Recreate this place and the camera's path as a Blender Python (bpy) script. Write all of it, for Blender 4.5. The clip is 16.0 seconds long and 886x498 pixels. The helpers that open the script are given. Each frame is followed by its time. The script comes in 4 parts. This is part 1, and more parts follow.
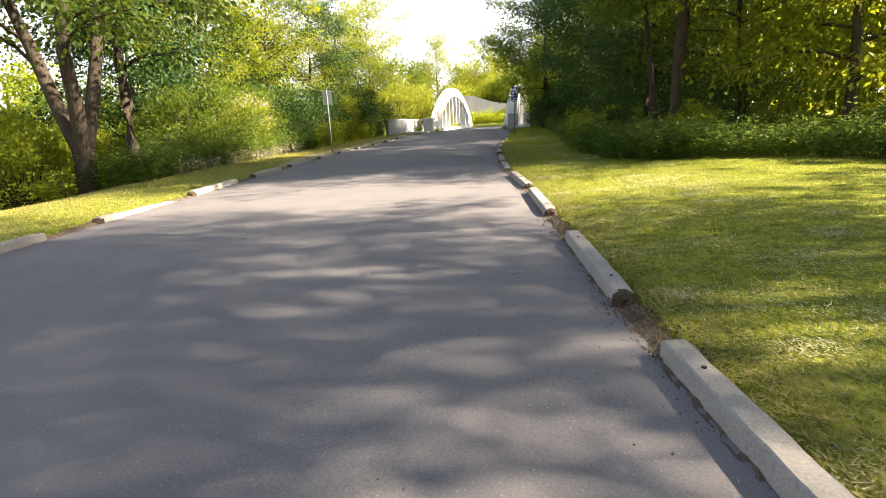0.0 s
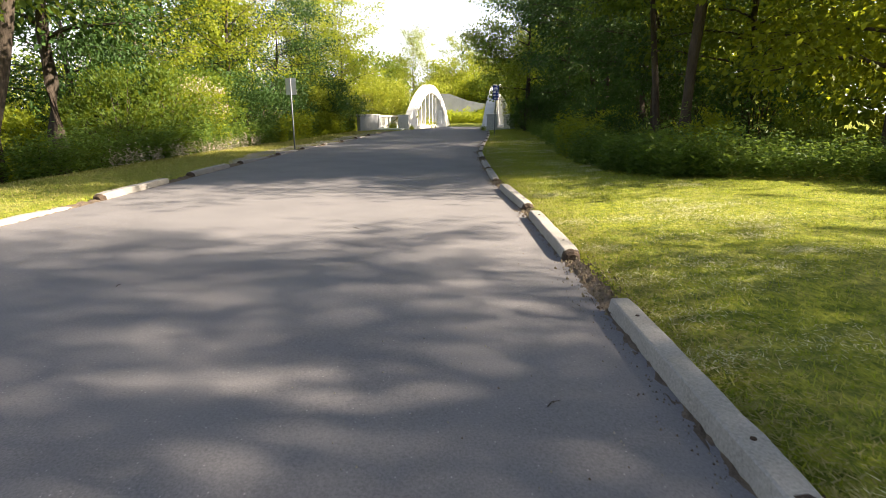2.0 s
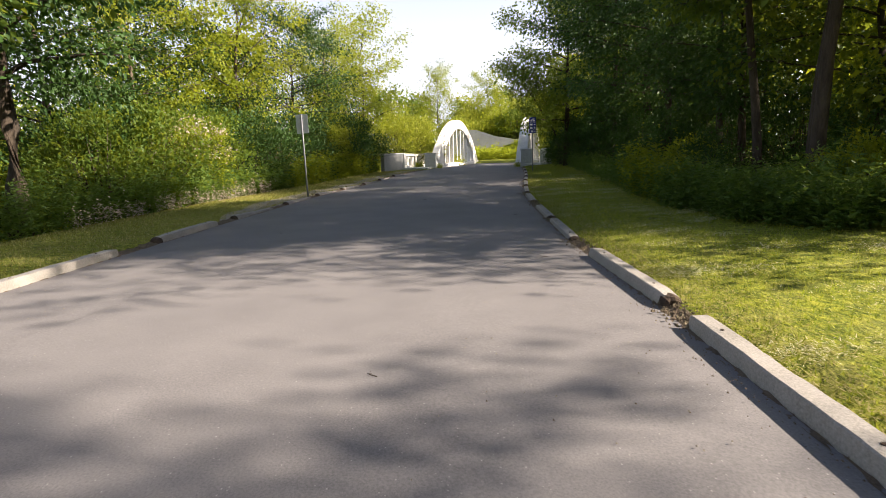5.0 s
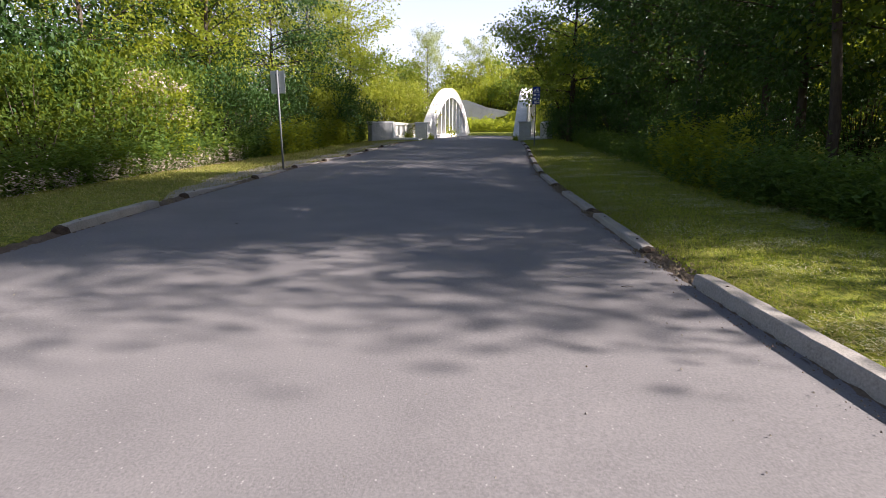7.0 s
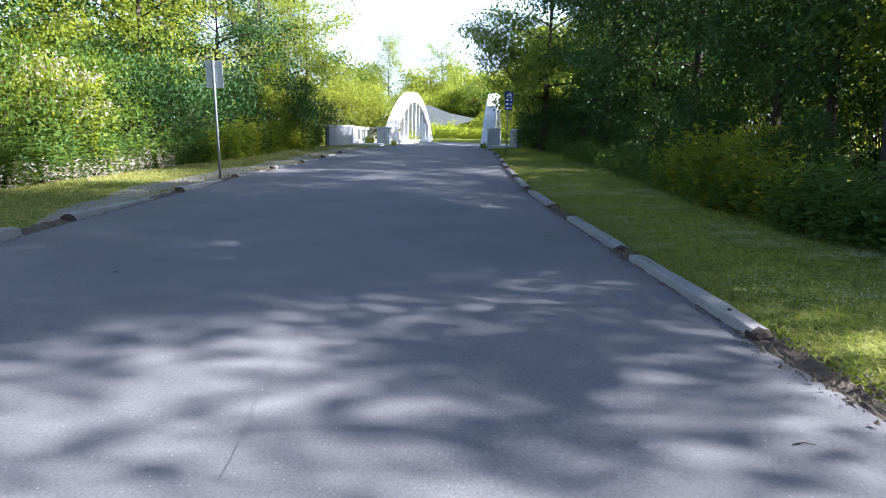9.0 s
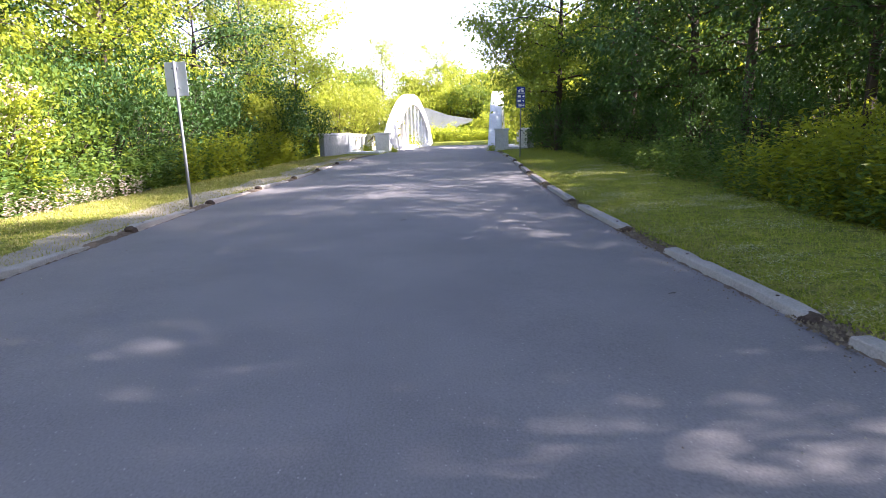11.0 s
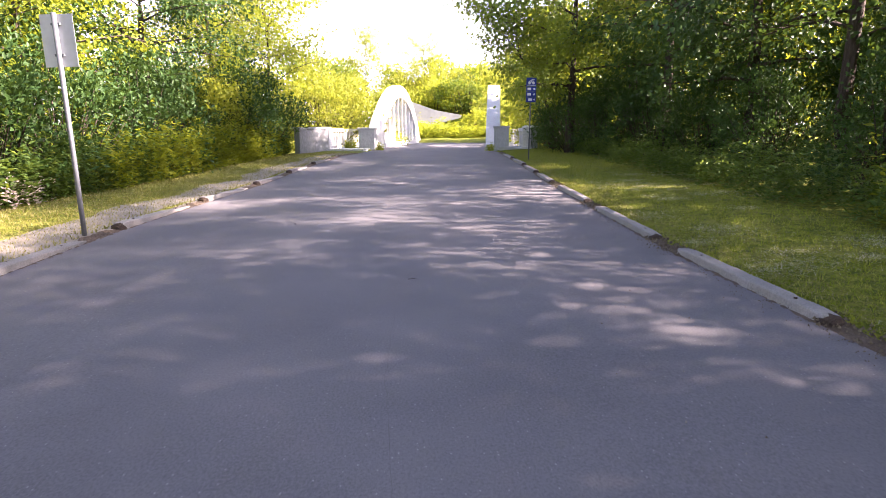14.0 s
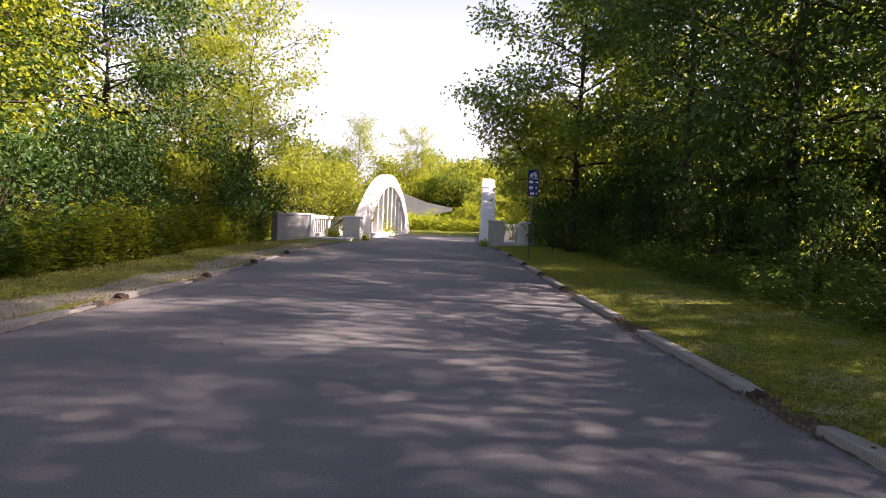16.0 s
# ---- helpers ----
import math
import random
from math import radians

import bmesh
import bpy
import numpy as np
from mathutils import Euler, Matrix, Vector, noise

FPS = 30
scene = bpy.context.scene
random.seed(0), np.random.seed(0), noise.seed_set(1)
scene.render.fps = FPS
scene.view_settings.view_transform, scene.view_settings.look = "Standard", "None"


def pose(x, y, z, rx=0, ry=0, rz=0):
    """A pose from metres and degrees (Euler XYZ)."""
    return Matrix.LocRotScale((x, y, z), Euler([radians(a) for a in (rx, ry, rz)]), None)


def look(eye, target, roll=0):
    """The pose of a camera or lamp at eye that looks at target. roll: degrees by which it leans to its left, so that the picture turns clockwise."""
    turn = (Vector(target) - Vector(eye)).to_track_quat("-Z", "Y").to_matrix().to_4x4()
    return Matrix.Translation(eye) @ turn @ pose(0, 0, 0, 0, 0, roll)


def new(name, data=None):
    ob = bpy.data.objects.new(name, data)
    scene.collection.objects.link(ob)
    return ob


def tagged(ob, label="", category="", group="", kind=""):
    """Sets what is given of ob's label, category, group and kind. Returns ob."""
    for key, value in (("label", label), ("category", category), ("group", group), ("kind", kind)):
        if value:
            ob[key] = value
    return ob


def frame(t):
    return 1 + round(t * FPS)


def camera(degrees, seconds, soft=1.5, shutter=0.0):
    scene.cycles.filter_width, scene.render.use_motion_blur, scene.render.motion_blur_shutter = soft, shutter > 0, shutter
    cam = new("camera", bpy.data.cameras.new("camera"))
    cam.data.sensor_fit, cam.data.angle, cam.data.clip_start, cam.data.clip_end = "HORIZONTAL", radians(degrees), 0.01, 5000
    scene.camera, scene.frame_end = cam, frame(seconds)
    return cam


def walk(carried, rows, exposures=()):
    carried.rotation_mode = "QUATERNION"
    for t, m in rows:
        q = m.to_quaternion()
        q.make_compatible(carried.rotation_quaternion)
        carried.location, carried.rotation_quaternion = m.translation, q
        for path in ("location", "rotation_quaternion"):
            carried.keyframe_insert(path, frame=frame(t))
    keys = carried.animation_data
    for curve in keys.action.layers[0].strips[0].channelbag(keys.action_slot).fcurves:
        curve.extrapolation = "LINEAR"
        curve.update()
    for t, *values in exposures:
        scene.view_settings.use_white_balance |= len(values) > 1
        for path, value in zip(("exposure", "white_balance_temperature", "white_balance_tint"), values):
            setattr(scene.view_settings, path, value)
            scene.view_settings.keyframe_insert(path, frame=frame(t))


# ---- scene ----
cam = camera(72.1, 16.0, 0.8, 0.2)
PATH = [
    (0, (0.721, 0.36, 1.41), (0.602, 2.31, 0.981), -2.6),
    (0.5, (0.693, 1.064, 1.326), (0.605, 3.014, 0.891), -2.3),
    (1, (0.657, 1.696, 1.324), (0.666, 3.632, 0.82), 0.2),
    (1.5, (0.584, 2.273, 1.412), (0.552, 4.217, 0.944), -1.8),
    (2, (0.514, 2.85, 1.409), (0.494, 4.802, 0.971), 0.1),
    (2.5, (0.483, 3.465, 1.423), (0.446, 5.426, 1.03), 0.6),
    (3, (0.437, 4.18, 1.353), (0.397, 6.135, 0.933), -1.6),
    (3.5, (0.354, 4.785, 1.393), (0.291, 6.733, 0.946), -1.8),
    (4, (0.258, 5.407, 1.37), (0.012, 7.363, 1.028), -2.6),
    (4.5, (0.175, 5.995, 1.386), (0.045, 7.964, 1.059), -1.0),
    (4.7, (0.12, 6.253, 1.381), (0.011, 8.225, 1.065), -2.0),
    (6.8, (-0.496, 9.152, 1.363), (-0.543, 11.109, 0.953), 1.4),
    (7, (-0.504, 9.39, 1.344), (-0.554, 11.346, 0.931), 0.2),
    (7.5, (-0.568, 10.016, 1.366), (-0.626, 11.975, 0.967), 1.5),
    (8, (-0.718, 10.628, 1.381), (-0.622, 12.587, 0.994), 1.1),
    (8.5, (-0.781, 11.264, 1.38), (-0.688, 13.214, 0.946), 1.0),
    (9, (-0.801, 11.932, 1.317), (-0.715, 13.891, 0.924), 1.5),
    (9.2, (-0.861, 12.159, 1.358), (-0.761, 14.112, 0.942), 2.5),
    (11.3, (-1.212, 15.23, 1.34), (-1.129, 17.191, 0.956), -1.6),
    (11.5, (-1.249, 15.543, 1.361), (-1.121, 17.5, 0.968), -0.2),
    (12, (-1.358, 16.0, 1.36), (-1.17, 17.963, 1.027), 0.9),
    (12.5, (-1.371, 16.677, 1.311), (-1.227, 18.644, 0.98), -0.0),
    (13, (-1.466, 17.211, 1.315), (-1.296, 19.165, 0.922), -0.1),
    (13.5, (-1.485, 17.87, 1.332), (-1.361, 19.822, 0.914), -0.1),
    (14, (-1.49, 18.521, 1.369), (-1.342, 20.475, 0.969), -0.1),
    (14.5, (-1.49, 19.139, 1.416), (-1.36, 21.104, 1.067), 1.4),
    (15, (-1.486, 19.788, 1.41), (-1.348, 21.768, 1.166), 0.5),
    (15.5, (-1.475, 20.395, 1.401), (-1.331, 22.385, 1.266), 3.0),
    (16, (-1.372, 21.044, 1.327), (-1.182, 23.033, 1.225), 2.5),
]
walk(cam, [(t, look(eye, target, roll)) for t, eye, target, roll in PATH], [(0, 2.4, 6700, 14), (1, 2.2, 6500, 13), (3, 2, 6500, 13), (4, 1.75, 6350, 14), (4.7, 1.65, 6350, 15), (7, 1.5, 5750, 20), (7.6, 1.5, 5550, 20), (8.2, 1.7, 5350, 22), (9, 2.3, 4950, 15), (11.5, 3, 5750, 29), (14.5, 3.1, 6150, 36), (15.2, 2.75, 6250, 34), (16, 1.93, 6350, 32)])

# ---- light ----
SUN_ELEV, SUN_AZ = 34.0, 94.0      # degrees; azimuth clockwise from +y
sun = new("sun", bpy.data.lights.new("sun", "SUN"))
sun.data.energy, sun.data.angle, sun.data.color = 5.0, radians(0.9), (1.0, 0.87, 0.69)
_e, _a = radians(SUN_ELEV), radians(SUN_AZ)
sun_dir = Vector((math.cos(_e) * math.sin(_a), math.cos(_e) * math.cos(_a), math.sin(_e)))
sun.matrix_world = look(Vector((0, 20, 0)) + sun_dir * 60, (0, 20, 0))
world = bpy.data.worlds.new("sky")
world.use_nodes = True
scene.world = world
_n = world.node_tree.nodes
_sky = _n.new("ShaderNodeTexSky")
_sky.sky_type, _sky.sun_disc = "NISHITA", False
_sky.sun_elevation, _sky.sun_rotation = radians(SUN_ELEV), radians(SUN_AZ)
_sky.dust_density, _sky.air_density, _sky.ozone_density = 2.0, 1.0, 1.5
_tc, _sep, _inv, _pow, _mix = (_n.new(k) for k in ("ShaderNodeTexCoord", "ShaderNodeSeparateXYZ", "ShaderNodeMath", "ShaderNodeMath", "ShaderNodeMix"))
_inv.operation, _inv.use_clamp, _pow.operation, _mix.data_type = "SUBTRACT", True, "POWER", "RGBA"
_inv.inputs[0].default_value, _pow.inputs[1].default_value, _mix.inputs[7].default_value = 1.0, 2.7, (9.0, 9.1, 9.4, 1)
for _a, _b in ((_tc.outputs["Generated"], _sep.inputs[0]), (_sep.outputs[2], _inv.inputs[1]), (_inv.outputs[0], _pow.inputs[0]), (_pow.outputs[0], _mix.inputs[0]),
               (_sky.outputs[0], _mix.inputs[6]), (_mix.outputs[2], _n["Background"].inputs[0])):
    world.node_tree.links.new(_a, _b)   # summer haze, thickest at the horizon
_n["Background"].inputs[1].default_value = 0.054


# ---- materials ----
def material(name):
    m = bpy.data.materials.new(name)
    m.use_nodes = True
    return m, m.node_tree.nodes, m.node_tree.links, m.node_tree.nodes["Principled BSDF"]


def noise_node(nodes, links, scale, detail=4, rough=0.6, stretch=(1, 1, 1), coord="Object"):
    tc = nodes.new("ShaderNodeTexCoord")
    mp = nodes.new("ShaderNodeMapping")
    mp.inputs["Scale"].default_value = stretch
    links.new(tc.outputs[coord], mp.inputs[0])
    nz = nodes.new("ShaderNodeTexNoise")
    nz.inputs["Scale"].default_value, nz.inputs["Detail"].default_value, nz.inputs["Roughness"].default_value = scale, detail, rough
    links.new(mp.outputs[0], nz.inputs["Vector"])
    return nz.outputs["Fac"]


def ramp(nodes, links, fac, stops):
    r = nodes.new("ShaderNodeValToRGB")
    el = r.color_ramp.elements
    while len(el) < len(stops):
        el.new(0.5)
    for e, (p, c) in zip(el, stops):
        e.position, e.color = p, (*c, 1)
    links.new(fac, r.inputs[0])
    return r.outputs[0]


def mix(nodes, links, fac, a, b, mode="MIX"):
    m = nodes.new("ShaderNodeMix")
    m.data_type, m.blend_type = "RGBA", mode
    for sock, v in ((m.inputs[0], fac), (m.inputs[6], a), (m.inputs[7], b)):
        if isinstance(v, (int, float)):
            sock.default_value = v
        elif isinstance(v, tuple):
            sock.default_value = (*v, 1)
        else:
            links.new(v, sock)
    return m.outputs[2]


def bump(nodes, links, p, height, strength, distance):
    b = nodes.new("ShaderNodeBump")
    b.inputs["Strength"].default_value, b.inputs["Distance"].default_value = strength, distance
    links.new(height, b.inputs["Height"])
    links.new(b.outputs[0], p.inputs["Normal"])


def rough_surface(name, dark, mid, light, big, fine, rough, strength, distance, stretch=(1, 1, 1), speck=None, spec=0.3):
    """A two-scale weathered surface: broad stains, fine grain, relief."""
    m, n, l, p = material(name)
    a = ramp(n, l, noise_node(n, l, big, 5, 0.62, stretch), [(0.33, dark), (0.5, mid), (0.68, light)])
    g = noise_node(n, l, fine, 3, 0.7, stretch)
    col = mix(n, l, 0.55, a, ramp(n, l, g, [(0.3, tuple(v * 0.55 for v in mid)), (0.72, tuple(min(1, v * 1.45) for v in mid))]))
    if speck:
        v = n.new("ShaderNodeTexVoronoi")
        v.inputs["Scale"].default_value = speck[0]
        tc = n.new("ShaderNodeTexCoord")
        l.new(tc.outputs["Object"], v.inputs["Vector"])
        s = ramp(n, l, v.outputs["Distance"], [(0.0, (1, 1, 1)), (speck[1], (0, 0, 0))])
        k = n.new("ShaderNodeMath")
        k.operation = "GREATER_THAN"
        k.inputs[1].default_value = speck[3]
        sep = n.new("ShaderNodeSeparateColor")
        l.new(v.outputs["Color"], sep.inputs[0])
        l.new(sep.outputs[0], k.inputs[0])
        mul = n.new("ShaderNodeMath")
        mul.operation = "MULTIPLY"
        l.new(s, mul.inputs[0])
        l.new(k.outputs[0], mul.inputs[1])
        col = mix(n, l, mul.outputs[0], col, speck[2])
    l.new(col, p.inputs["Base Color"])
    p.inputs["Roughness"].default_value = rough
    p.inputs["Specular IOR Level"].default_value = spec
    bump(n, l, p, g, strength, distance)
    return m


def leaf_material(name, colours, through_colour, clear=0.42, rough=0.5):
    """Leaf with reflected and transmitted light, varied leaf by leaf and plant by plant."""
    m, n, l, p = material(name)
    geo = n.new("ShaderNodeNewGeometry")
    info = n.new("ShaderNodeObjectInfo")
    k = len(colours)
    col = ramp(n, l, geo.outputs["Random Per Island"], [(i / max(1, k - 1), c) for i, c in enumerate(colours)])
    hsv = n.new("ShaderNodeHueSaturation")
    mr = n.new("ShaderNodeMapRange")
    mr.inputs[3].default_value, mr.inputs[4].default_value = 0.8, 1.25
    l.new(info.outputs["Random"], mr.inputs[0])
    l.new(mr.outputs[0], hsv.inputs["Value"])
    l.new(col, hsv.inputs["Color"])
    l.new(hsv.outputs[0], p.inputs["Base Color"])
    p.inputs["Roughness"].default_value = rough
    p.inputs["Specular IOR Level"].default_value = 0.2
    tr = n.new("ShaderNodeBsdfTranslucent")
    l.new(mix(n, l, 0.55, hsv.outputs[0], through_colour), tr.inputs[0])
    sh = n.new("ShaderNodeMixShader")
    sh.inputs[0].default_value = clear
    l.new(p.outputs[0], sh.inputs[1])
    l.new(tr.outputs[0], sh.inputs[2])
    l.new(sh.outputs[0], n["Material Output"].inputs[0])
    return m


def plain(name, colour, rough=0.5, metal=0.0, vary=0.12, scale=30):
    m, n, l, p = material(name)
    g = noise_node(n, l, scale, 4)
    lo, hi = tuple(c * (1 - vary) for c in colour), tuple(min(1, c * (1 + vary)) for c in colour)
    l.new(ramp(n, l, g, [(0.3, lo), (0.7, hi)]), p.inputs["Base Color"])
    p.inputs["Roughness"].default_value, p.inputs["Metallic"].default_value = rough, metal
    return m


ASPHALT = rough_surface("asphalt", (0.130, 0.122, 0.122), (0.165, 0.156, 0.154), (0.200, 0.188, 0.183), 0.9, 75, 0.85, 0.3, 0.005,
                        speck=(36, 0.2, (0.46, 0.44, 0.42), 0.86))
DAMP_SOIL = rough_surface("damp_soil", (0.032, 0.022, 0.015), (0.062, 0.043, 0.029), (0.12, 0.088, 0.06), 8, 70, 0.95, 0.9, 0.02)
LITTER = leaf_material("dead_leaf", [(0.085, 0.066, 0.042), (0.15, 0.12, 0.075), (0.22, 0.185, 0.12)], (0.25, 0.2, 0.12), 0.2, 0.8)
CONCRETE = rough_surface("kerb_concrete", (0.21, 0.195, 0.17), (0.29, 0.27, 0.24), (0.37, 0.345, 0.31), 3.0, 60, 0.9, 0.5, 0.01)
WHITE_CONCRETE = rough_surface("painted_concrete", (0.56, 0.54, 0.50), (0.70, 0.68, 0.65), (0.80, 0.79, 0.76), 1.2, 22, 0.85, 0.4, 0.01)
GREY_CONCRETE = rough_surface("weathered_concrete", (0.36, 0.37, 0.37), (0.50, 0.51, 0.50), (0.63, 0.63, 0.61), 1.6, 26, 0.9, 0.5, 0.01, (1, 1, 0.45))
# darker concrete for walls turned from the sun: shade mixed into the colour
SHADED_CONCRETE = rough_surface("shaded_concrete", (0.21, 0.215, 0.215), (0.30, 0.305, 0.30), (0.41, 0.41, 0.40), 0.9, 20, 0.9, 0.5, 0.01, (1, 1, 0.45))
SOIL = rough_surface("soil", (0.075, 0.055, 0.038), (0.125, 0.093, 0.063), (0.20, 0.155, 0.105), 6, 70, 0.95, 0.9, 0.02)
GRAVEL = rough_surface("gravel", (0.20, 0.17, 0.13), (0.28, 0.25, 0.20), (0.36, 0.33, 0.28), 4, 80, 0.95, 0.8, 0.015)
BARK = rough_surface("bark", (0.028, 0.020, 0.014), (0.060, 0.046, 0.034), (0.11, 0.088, 0.066), 5, 26, 0.95, 1.0, 0.03, (1, 1, 0.22))
PALE_BARK = rough_surface("pale_bark", (0.045, 0.034, 0.025), (0.095, 0.075, 0.056), (0.18, 0.148, 0.11), 5, 26, 0.95, 1.0, 0.03, (1, 1, 0.22))
STEEL = plain("galvanised_steel", (0.14, 0.15, 0.16), 0.6, 0.3)
SIGN_BACK = plain("sign_aluminium", (0.52, 0.53, 0.54), 0.5, 0.35, 0.06, 12)
SIGN_BLUE = plain("sign_blue", (0.012, 0.035, 0.24), 0.35, 0.0, 0.08, 14)
SIGN_WHITE = plain("sign_white", (0.72, 0.74, 0.76), 0.4, 0.0, 0.05, 14)
RUST = plain("rusty_iron", (0.045, 0.026, 0.016), 0.9, 0.3)
STRAW = leaf_material("dry_clippings", [(0.38, 0.36, 0.20), (0.55, 0.52, 0.33), (0.46, 0.47, 0.27)], (0.45, 0.40, 0.18), 0.25, 0.8)
GRASS_BLADE = leaf_material("grass_blade", [(0.12, 0.168, 0.014), (0.185, 0.238, 0.018), (0.285, 0.305, 0.028), (0.4, 0.355, 0.11)], (0.36, 0.425, 0.027), 0.42, 0.6)
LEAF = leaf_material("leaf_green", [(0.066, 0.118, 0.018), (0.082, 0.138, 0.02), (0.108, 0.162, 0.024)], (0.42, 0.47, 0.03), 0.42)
# dark copy of the green leaf, with the shade of wood and hedge painted in
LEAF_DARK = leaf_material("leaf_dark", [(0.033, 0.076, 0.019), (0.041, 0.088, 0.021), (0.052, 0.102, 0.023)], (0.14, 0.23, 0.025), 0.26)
LEAF_LIGHT = leaf_material("leaf_light", [(0.14, 0.185, 0.018), (0.17, 0.215, 0.02), (0.21, 0.25, 0.024)], (0.6, 0.62, 0.025), 0.52)
LEAF_YELLOW = leaf_material("leaf_yellow", [(0.17, 0.22, 0.022), (0.24, 0.275, 0.028), (0.32, 0.335, 0.04)], (0.55, 0.58, 0.05), 0.42)
BLOSSOM = leaf_material("blossom", [(0.42, 0.36, 0.30), (0.55, 0.48, 0.40), (0.50, 0.38, 0.34)], (0.6, 0.5, 0.4), 0.3)
WEED = leaf_material("weed_leaf", [(0.05, 0.1, 0.022), (0.075, 0.138, 0.028), (0.11, 0.172, 0.034)], (0.32, 0.42, 0.05), 0.4)

VERGE_BLADE = leaf_material("verge_grass_blade", [(0.17, 0.17, 0.03), (0.26, 0.235, 0.07), (0.38, 0.32, 0.15), (0.13, 0.165, 0.012)], (0.36, 0.34, 0.06), 0.35, 0.7)


def lawn_material():
    m, n, l, p = material("mown_grass")
    broad = noise_node(n, l, 0.35, 4, 0.6)
    patch = noise_node(n, l, 1.7, 5, 0.65)
    fine = noise_node(n, l, 28, 4, 0.75, (1, 0.45, 1))
    green = ramp(n, l, fine, [(0.30, (0.048, 0.080, 0.012)), (0.5, (0.190, 0.218, 0.019)), (0.70, (0.355, 0.348, 0.04))])
    dry = ramp(n, l, fine, [(0.28, (0.16, 0.135, 0.06)), (0.75, (0.42, 0.37, 0.18))])
    k = ramp(n, l, patch, [(0.45, (0, 0, 0)), (0.68, (0.38, 0.38, 0.38))])
    col = mix(n, l, k, green, dry)
    col = mix(n, l, ramp(n, l, broad, [(0.35, (0, 0, 0)), (0.7, (0.35, 0.35, 0.35))]), col, (0.20, 0.22, 0.03))
    tuft = noise_node(n, l, 6.5, 3, 0.6)
    col = mix(n, l, 0.75, col, ramp(n, l, tuft, [(0.34, (0.42, 0.50, 0.40)), (0.62, (1.2, 1.15, 1.1))]), "MULTIPLY")
    l.new(col, p.inputs["Base Color"])
    p.inputs["Roughness"].default_value, p.inputs["Specular IOR Level"].default_value = 0.9, 0.15
    bump(n, l, p, fine, 1.0, 0.04)
    return m


LAWN = lawn_material()


# ---- mesh helpers ----
def mesh_from(name, verts, faces, mat, smooth=False):
    me = bpy.data.meshes.new(name)
    me.from_pydata([tuple(v) for v in verts], [], [tuple(f) for f in faces])
    me.materials.append(mat)
    if smooth:
        me.polygons.foreach_set("use_smooth", [True] * len(me.polygons))
    me.update()
    return me


def part(name, data, mat, parent, label=""):
    """Links a bmesh or mesh as one mesh object under a thing or part."""
    if isinstance(data, bmesh.types.BMesh):
        me = bpy.data.meshes.new(name)
        data.to_mesh(me)
        data.free()
        me.materials.append(mat)
        data = me
    ob = new(name, data)
    if parent is not None:
        ob.parent = parent
    if label:
        ob["label"] = label
    return ob


def root(name, m, label, category, group="", kind=""):
    ob = new(name)
    ob.matrix_basis = m
    ob.empty_display_size = 0.2
    return tagged(ob, label, category, group, kind)


def box(sx, sy, sz, at=(0, 0, 0), bevel=0.012, bm=None, rot=0.0):
    """A bevelled block standing on at (centre of its base)."""
    bm = bm or bmesh.new()
    r = bmesh.ops.create_cube(bm, size=1, matrix=Matrix.Translation(Vector(at) + Vector((0, 0, sz / 2))) @ Matrix.Rotation(rot, 4, "Z") @ Matrix.Diagonal((sx, sy, sz, 1)))
    if bevel:
        es = list({e for v in r["verts"] for e in v.link_edges})
        bmesh.ops.bevel(bm, geom=es, offset=bevel, segments=2, affect="EDGES", profile=0.6)
    return bm


def tube(verts, faces, pts, radii, sides=7):
    """Adds a tapered tube along pts to the lists."""
    base = len(verts)
    for i, (p, r) in enumerate(zip(pts, radii)):
        a = Vector(pts[max(0, i - 1)])
        b = Vector(pts[min(len(pts) - 1, i + 1)])
        q = (b - a).normalized().to_track_quat("Z", "Y")
        for k in range(sides):
            t = 2 * math.pi * k / sides
            verts.append(Vector(p) + q @ Vector((r * math.cos(t), r * math.sin(t), 0)))
    for i in range(len(pts) - 1):
        for k in range(sides):
            a = base + i * sides + k
            b = base + i * sides + (k + 1) % sides
            faces.append((a, b, b + sides, a + sides))
    faces.append(tuple(base + k for k in range(sides))[::-1])
    faces.append(tuple(base + (len(pts) - 1) * sides + k for k in range(sides)))


